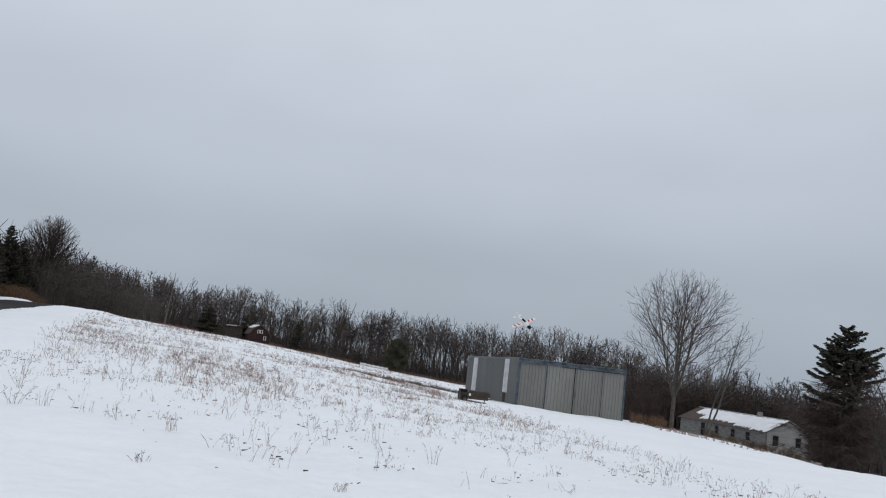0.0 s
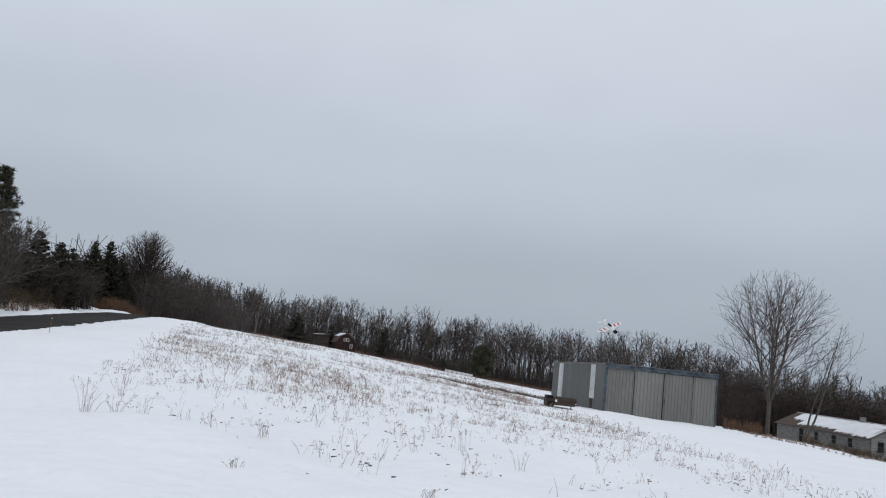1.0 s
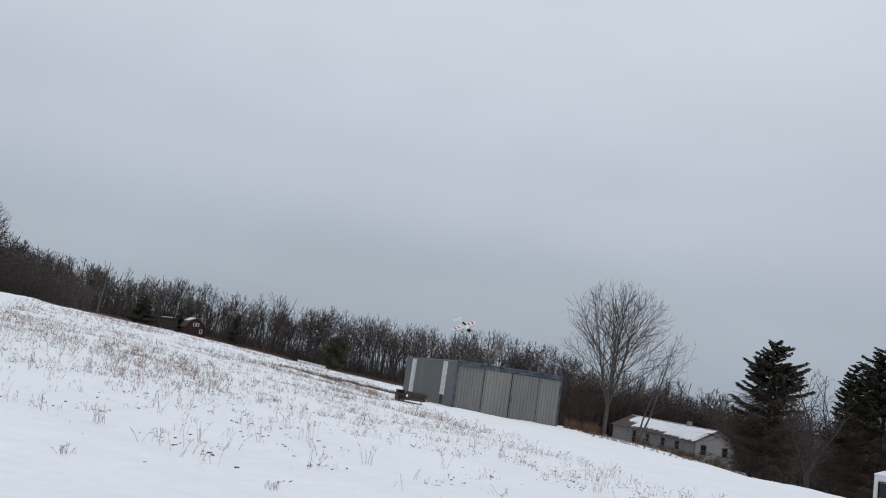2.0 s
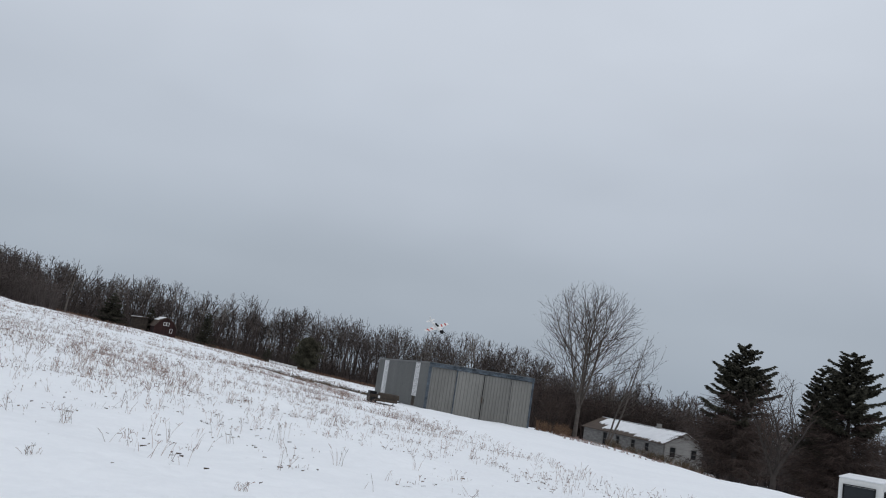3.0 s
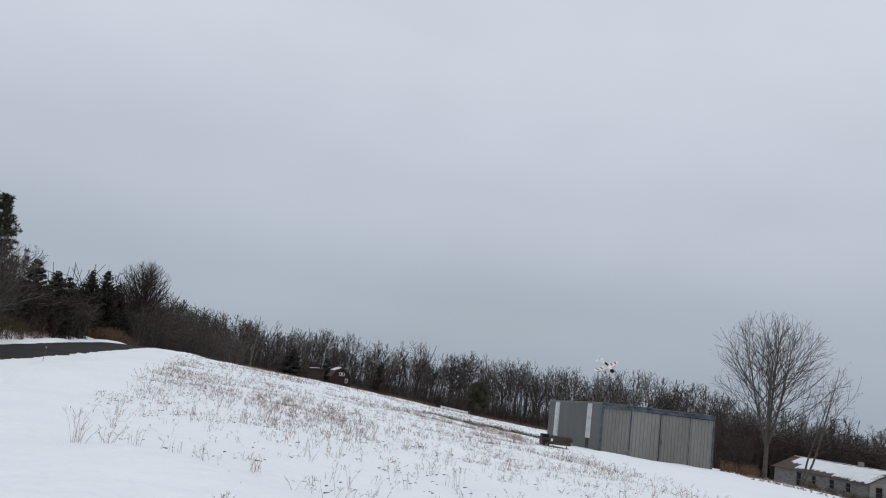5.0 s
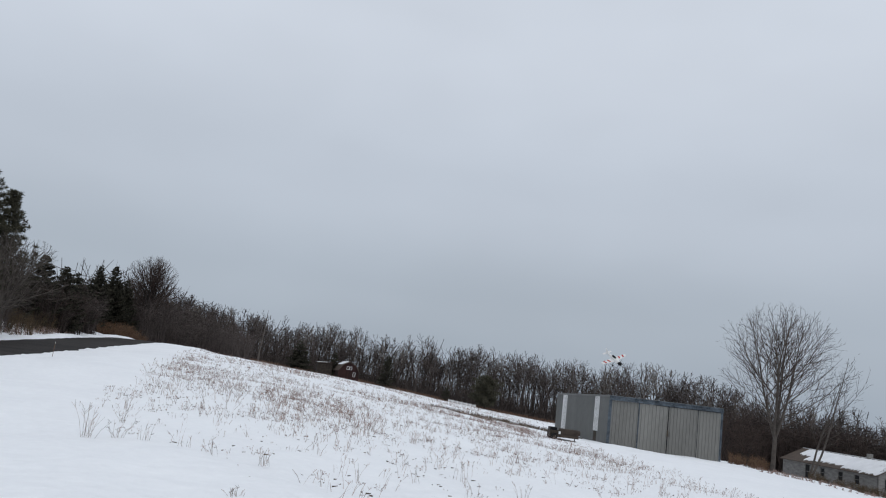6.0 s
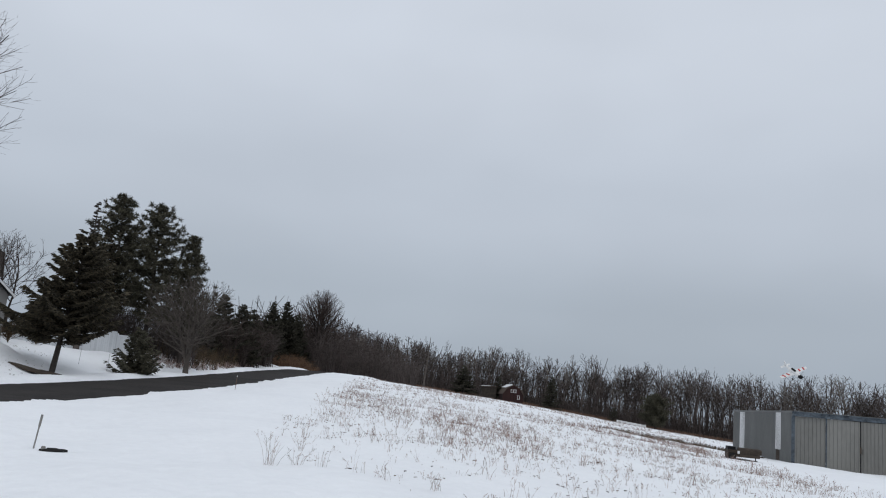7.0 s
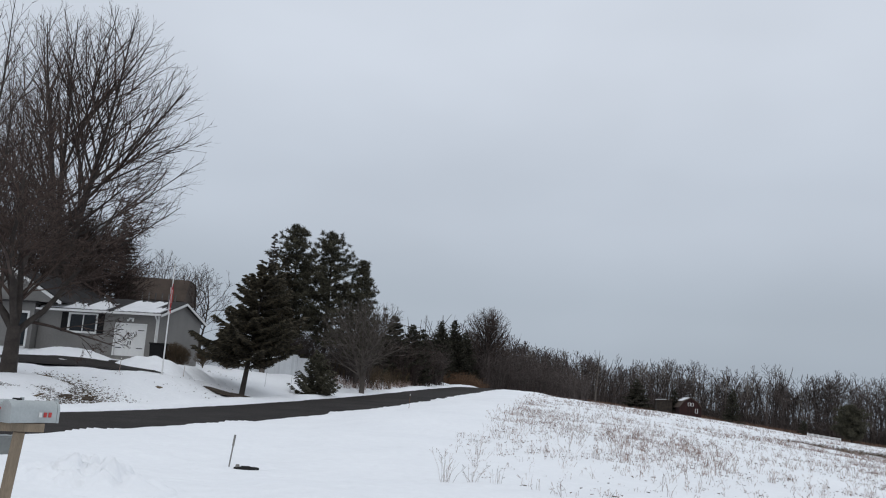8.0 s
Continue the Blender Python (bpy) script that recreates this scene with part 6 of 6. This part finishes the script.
def build_manhole():
    x, y = at(-40.95, 15.3)
    t = thing("valve_cover", pose(x, y, gz(x, y) - 0.085, 0, 0, 41), "dark iron cover melted out of the snow", "utility cover")
    bm = bmesh.new()
    n = 28
    rings = [(0.22, 0.0), (0.22, 0.04), (0.19, 0.05), (0.18, 0.03), (0.0, 0.03)]
    prev = None
    for r, h in rings[:-1]:
        row = [bm.verts.new((r * cos(2 * pi * i / n), r * 0.38 * sin(2 * pi * i / n), h)) for i in range(n)]
        if prev:
            for i in range(n):
                bm.faces.new((prev[i], prev[(i + 1) % n], row[(i + 1) % n], row[i]))
        prev = row
    bm.faces.new(prev)
    part("frame", bm, RUBBER, t)
    part("lid", boxed(-0.10, 0.06, -0.05, 0.04, 0.032, 0.066, 0.012), RUBBER, t)
    part("stone", boxed(-0.19, -0.12, -0.05, 0.0, 0.03, 0.095, 0.02), FOUNDATION, t)
    x, y = at(-42.05, 15.5)
    m = thing("marker_stake", pose(x, y, gz(x, y), 3, 7, 20), "split grey plastic marker stake in the snow", "marker stake")
    part("stake", boxed(-0.012, 0.012, -0.006, 0.006, -0.2, 0.46, 0.003), GREY_WOOD, m)
    part("cap", boxed(-0.018, 0.018, -0.010, 0.010, 0.30, 0.50, 0.006), FOUNDATION, m)
    for a, d, hh, mt in ((-30.5, 47.5, 0.75, DRY_ORANGE), (-49.55, 46.0, 0.75, DRY), (-45.6, 49.5, 0.7, DRY), (-40.3, 56.0, 1.0, METAL), (-38.6, 57.5, 1.1, METAL)):
        x, y = at(a, d)
        s = thing("driveway_stake", pose(x, y, gz(x, y), 0, 3, 0), "thin roadside marker rod in the snow", "marker stake", "thin marker rods")
        part("rod", tubed((0, 0, -0.2), (0, 0, hh), 0.014, 0.012, 8), mt, s)
        part("tip", tubed((0, 0, hh), (0, 0, hh + 0.06), 0.02, 0.02, 8), WHITE, s)


build_manhole()


# ---------------------------------------------------------------- model aeroplane in flight
def build_model_plane():
    x, y = at(6.08, 38)
    z = EYE + 38 * tan(radians(3.08))
    t = thing("model_aeroplane", pose(x, y, z, 32, -24, 25), "white and red radio-controlled model aeroplane in flight", "model aeroplane")
    bm = bmesh.new()
    ring = [(-0.55, 0.03), (-0.46, 0.075), (-0.2, 0.085), (0.1, 0.07), (0.5, 0.025)]
    prev = None
    for yy, r in ring:
        row = [bm.verts.new((r * cos(2 * pi * i / 12), yy, r * 1.15 * sin(2 * pi * i / 12))) for i in range(12)]
        if prev:
            for i in range(12):
                bm.faces.new((prev[i], prev[(i + 1) % 12], row[(i + 1) % 12], row[i]))
        else:
            bm.faces.new(row)
        prev = row
    bm.faces.new(prev)
    part("fuselage", bm, WHITE, t)
    part("cowl", tubed((0, -0.56, 0), (0, -0.44, 0), 0.07, 0.085, 14), BLACK, t, "black engine cowl")
    part("canopy", boxed(-0.04, 0.04, -0.2, 0.05, 0.07, 0.14, 0.03), BLACK, t, "dark canopy")
    for s in (-1, 1):
        pts = [(s * 0.05, -0.22), (s * 0.62, -0.14), (s * 0.64, 0.0), (s * 0.05, 0.05)]
        w = part("wing", moved(prism(pts, "z", -0.012, 0.012), pose(0, 0, -0.03)), WHITE, t)
        for k in range(2):
            a = 0.22 + k * 0.2
            part("stripe", moved(prism([(s * a, -0.16), (s * (a + 0.07), -0.15), (s * (a + 0.11), 0.01), (s * (a + 0.04), 0.02)], "z", 0.0135, 0.016), pose(0, 0, -0.03)), RED, w, "red wing stripe")
        part("tailplane", prism([(s * 0.02, 0.38), (s * 0.22, 0.42), (s * 0.22, 0.5), (s * 0.02, 0.52)], "z", -0.008, 0.008), WHITE, t)
        part("leg", tubed((s * 0.06, -0.2, -0.06), (s * 0.16, -0.22, -0.2), 0.008), BLACK, t)
        part("wheel", tubed((s * 0.15, -0.22, -0.21), (s * 0.18, -0.22, -0.21), 0.04, 0.04, 12), RUBBER, t)
    part("fin", prism([(0.36, 0.02), (0.53, 0.02), (0.54, 0.2), (0.46, 0.2)], "x", -0.008, 0.008), WHITE, t)
    part("propeller", boxed(-0.15, 0.15, -0.585, -0.575, -0.012, 0.012, 0.003), BLACK, t)


build_model_plane()


# ---------------------------------------------------------------- weeds of the field
def field_left(y):
    return float(np.interp(y, (9, 12.4, 17.4, 28.6, 93, 230), (-5.0, -6.9, -9.0, -13.2, -38.0, -85.0)))


def field_right(y):
    return float(np.interp(y, (10, 17.5, 21, 25, 31, 38, 45, 60, 75, 110, 220), (8.5, 7.6, 7.2, 6.5, 5.8, 4.8, 3.6, 2.2, 0.5, 2.0, 18)))


def field_near(x):
    return float(np.interp(x, (-8, -6, -3.2, -0.9, 2.2, 9, 16), (14.5, 13.2, 10.9, 10.2, 12.0, 15.5, 18)))


def stalks(rng, x, y, z, h, n, r, lean=0.3, heads=0.5):
    out = []
    for s in range(n):
        b = rng.uniform(0, 2 * pi)
        l = rng.uniform(0.03, lean) * h
        hh = h * rng.uniform(0.55, 1.1)
        p = Vector((x + rng.gauss(0, 0.05), y + rng.gauss(0, 0.05), z - 0.04))
        m = p + Vector((cos(b) * l * 0.4, sin(b) * l * 0.4, hh * 0.55))
        e = p + Vector((cos(b) * l, sin(b) * l, hh))
        out.append((*p, *m, r, r * 0.85))
        out.append((*m, *e, r * 0.85, r * 0.5))
        if rng.random() < heads:
            for q in range(3):
                g = e + Vector((rng.gauss(0, 0.22), rng.gauss(0, 0.22), rng.uniform(-0.1, 0.3))) * h * 0.45
                out.append((*m.lerp(e, 0.6 + 0.13 * q), *g, r * 0.7, r * 0.9))
    return out


def build_weeds():
    rng = random.Random(12)
    out, band, bits = [], [], []
    tries = 0
    bands = ((10, 18, 170), (18, 32, 1150), (32, 60, 3100), (60, 110, 3400), (110, 205, 2600))
    for d0, d1, n in bands:
        k = 0
        while k < n and tries < 300000:
            tries += 1
            a = rng.uniform(-28.5, 30)
            d = rng.uniform(d0 * d0, d1 * d1) ** 0.5
            x, y = at(a, d)
            edge = rng.gauss(0, 0.35)
            if y < field_near(x) + edge or x < field_left(y) + edge or x > field_right(y) + edge * 2:
                continue
            v = noise.noise(Vector((x * 0.11, y * 0.06, 1.7))) + 0.6 * noise.noise(Vector((x * 0.4, y * 0.3, 5.1)))
            if y < 62 and x > field_right(y) - 3.2:
                v += 0.45
            if v < rng.uniform(-0.75, 0.55):
                continue
            k += 1
            z = gz(x, y)
            r = 0.0017 + 0.00006 * d
            h = (0.05 + 0.30 * rng.random() ** 1.8) * (1.25 if v > 0.35 else 1.0)
            dense = (-17 < a < 1) and 21 < d < 70 and v > 0.1
            m = rng.randrange(2, 5) + (3 if dense else 0)
            (band if dense else out).extend(stalks(rng, x, y, z, h * (1.15 if dense else 1), m, r, 0.65, 0.6 if d < 60 else 0.3))
            if rng.random() < 0.7:
                for q in range(rng.randrange(1, 4)):
                    b = rng.uniform(0, 2 * pi)
                    l = rng.uniform(0.02, 0.09)
                    bx, by = x + rng.gauss(0, 0.15), y + rng.gauss(0, 0.15)
                    bits.append((bx, by, z + 0.004, bx + cos(b) * l, by + sin(b) * l * 0.5, z + 0.012, 0.009, 0.004))
    # low crumbs of stems and leaves melted into the snow
    for i in range(2600):
        a, d = rng.uniform(-29, 30), rng.uniform(9.5 ** 2, 62 ** 2) ** 0.5
        x, y = at(a, d)
        if y < field_near(x) - 0.6 + rng.gauss(0, 0.3) or x < field_left(y) or x > field_right(y) + 1:
            continue
        if noise.noise(Vector((x * 0.5, y * 0.35, 9.1))) < rng.uniform(-0.5, 0.6):
            continue
        z, b, l = gz(x, y), rng.gauss(0, 1.2), rng.uniform(0.03, 0.10)
        bits.append((x, y, z + 0.006, x + cos(b) * l, y + sin(b) * l, z + rng.uniform(0.006, 0.03), rng.uniform(0.004, 0.009), 0.003))
    tagged(seg_object("field_weeds", out, DRY, thin=1.0), "dry brown weeds and seed heads poking through the snow", "weeds", kind="stuff")
    tagged(seg_object("field_grass", band, DRY, thin=1.0), "thick band of tan dry grass in the snowy field", "grass", kind="stuff")
    tagged(seg_object("leaf_crumbs", bits, CRUMBS, thin=1.0), "dark crumbs of dead leaves on the snow", "leaves", kind="stuff")
    # grey-brown fold across the field
    fold = []
    for i in range(800):
        u = rng.random()
        x = -6.5 + 10.5 * u + rng.gauss(0, 0.5)
        y = 66.5 + 19 * u + rng.gauss(0, 0.6) - max(0, u - 0.6) * 22
        fold += stalks(rng, x, y, gz(x, y), rng.uniform(0.15, 0.4), 4, 0.008, 0.5, 0.2)
    tagged(seg_object("ditch_weeds", fold, BROWN_LEAF, thin=1.0), "dark dry weeds along a shallow ditch in the field", "weeds", kind="stuff")


build_weeds()

NEAR_WEEDS = ((-3.16, 9.68, 0.14, 16, 0.7), (-0.84, 9.91, 0.11, 14, 1.1), (-3.83, 12.99, 0.30, 11, 0.45), (-6.62, 12.6, 0.50, 15, 0.5), (-6.25, 12.9, 0.34, 12, 0.7), (-5.9, 13.1, 0.36, 8, 0.3),
              (-5.27, 13.17, 0.22, 6, 0.4), (-4.77, 13.03, 0.25, 5, 0.8), (-2.9, 11.86, 0.24, 3, 1.0), (-2.35, 12.89, 0.30, 5, 0.5), (0.25, 14.48, 0.33, 8, 0.4), (-0.88, 15.83, 0.38, 7, 0.4), (-1.6, 14.2, 0.30, 5, 0.5), (-7.2, 14.9, 0.30, 9, 0.5), (-8.3, 17.3, 0.35, 9, 0.5))
for k, (x, y, h, n, ln) in enumerate(NEAR_WEEDS):
    rng = random.Random(300 + k)
    z = gz(x, y)
    t = thing("weed_clump", pose(x, y, z), "dry brown weed clump standing in the snow", "weed", "weed clumps near the lawn edge")
    for q in range(n):
        seg_object("stem", stalks(rng, 0, 0, 0.0, h, 1, 0.0024, ln, 0.5), BROWN_LEAF if (k + q) % 3 == 0 else DRY, t, 4)
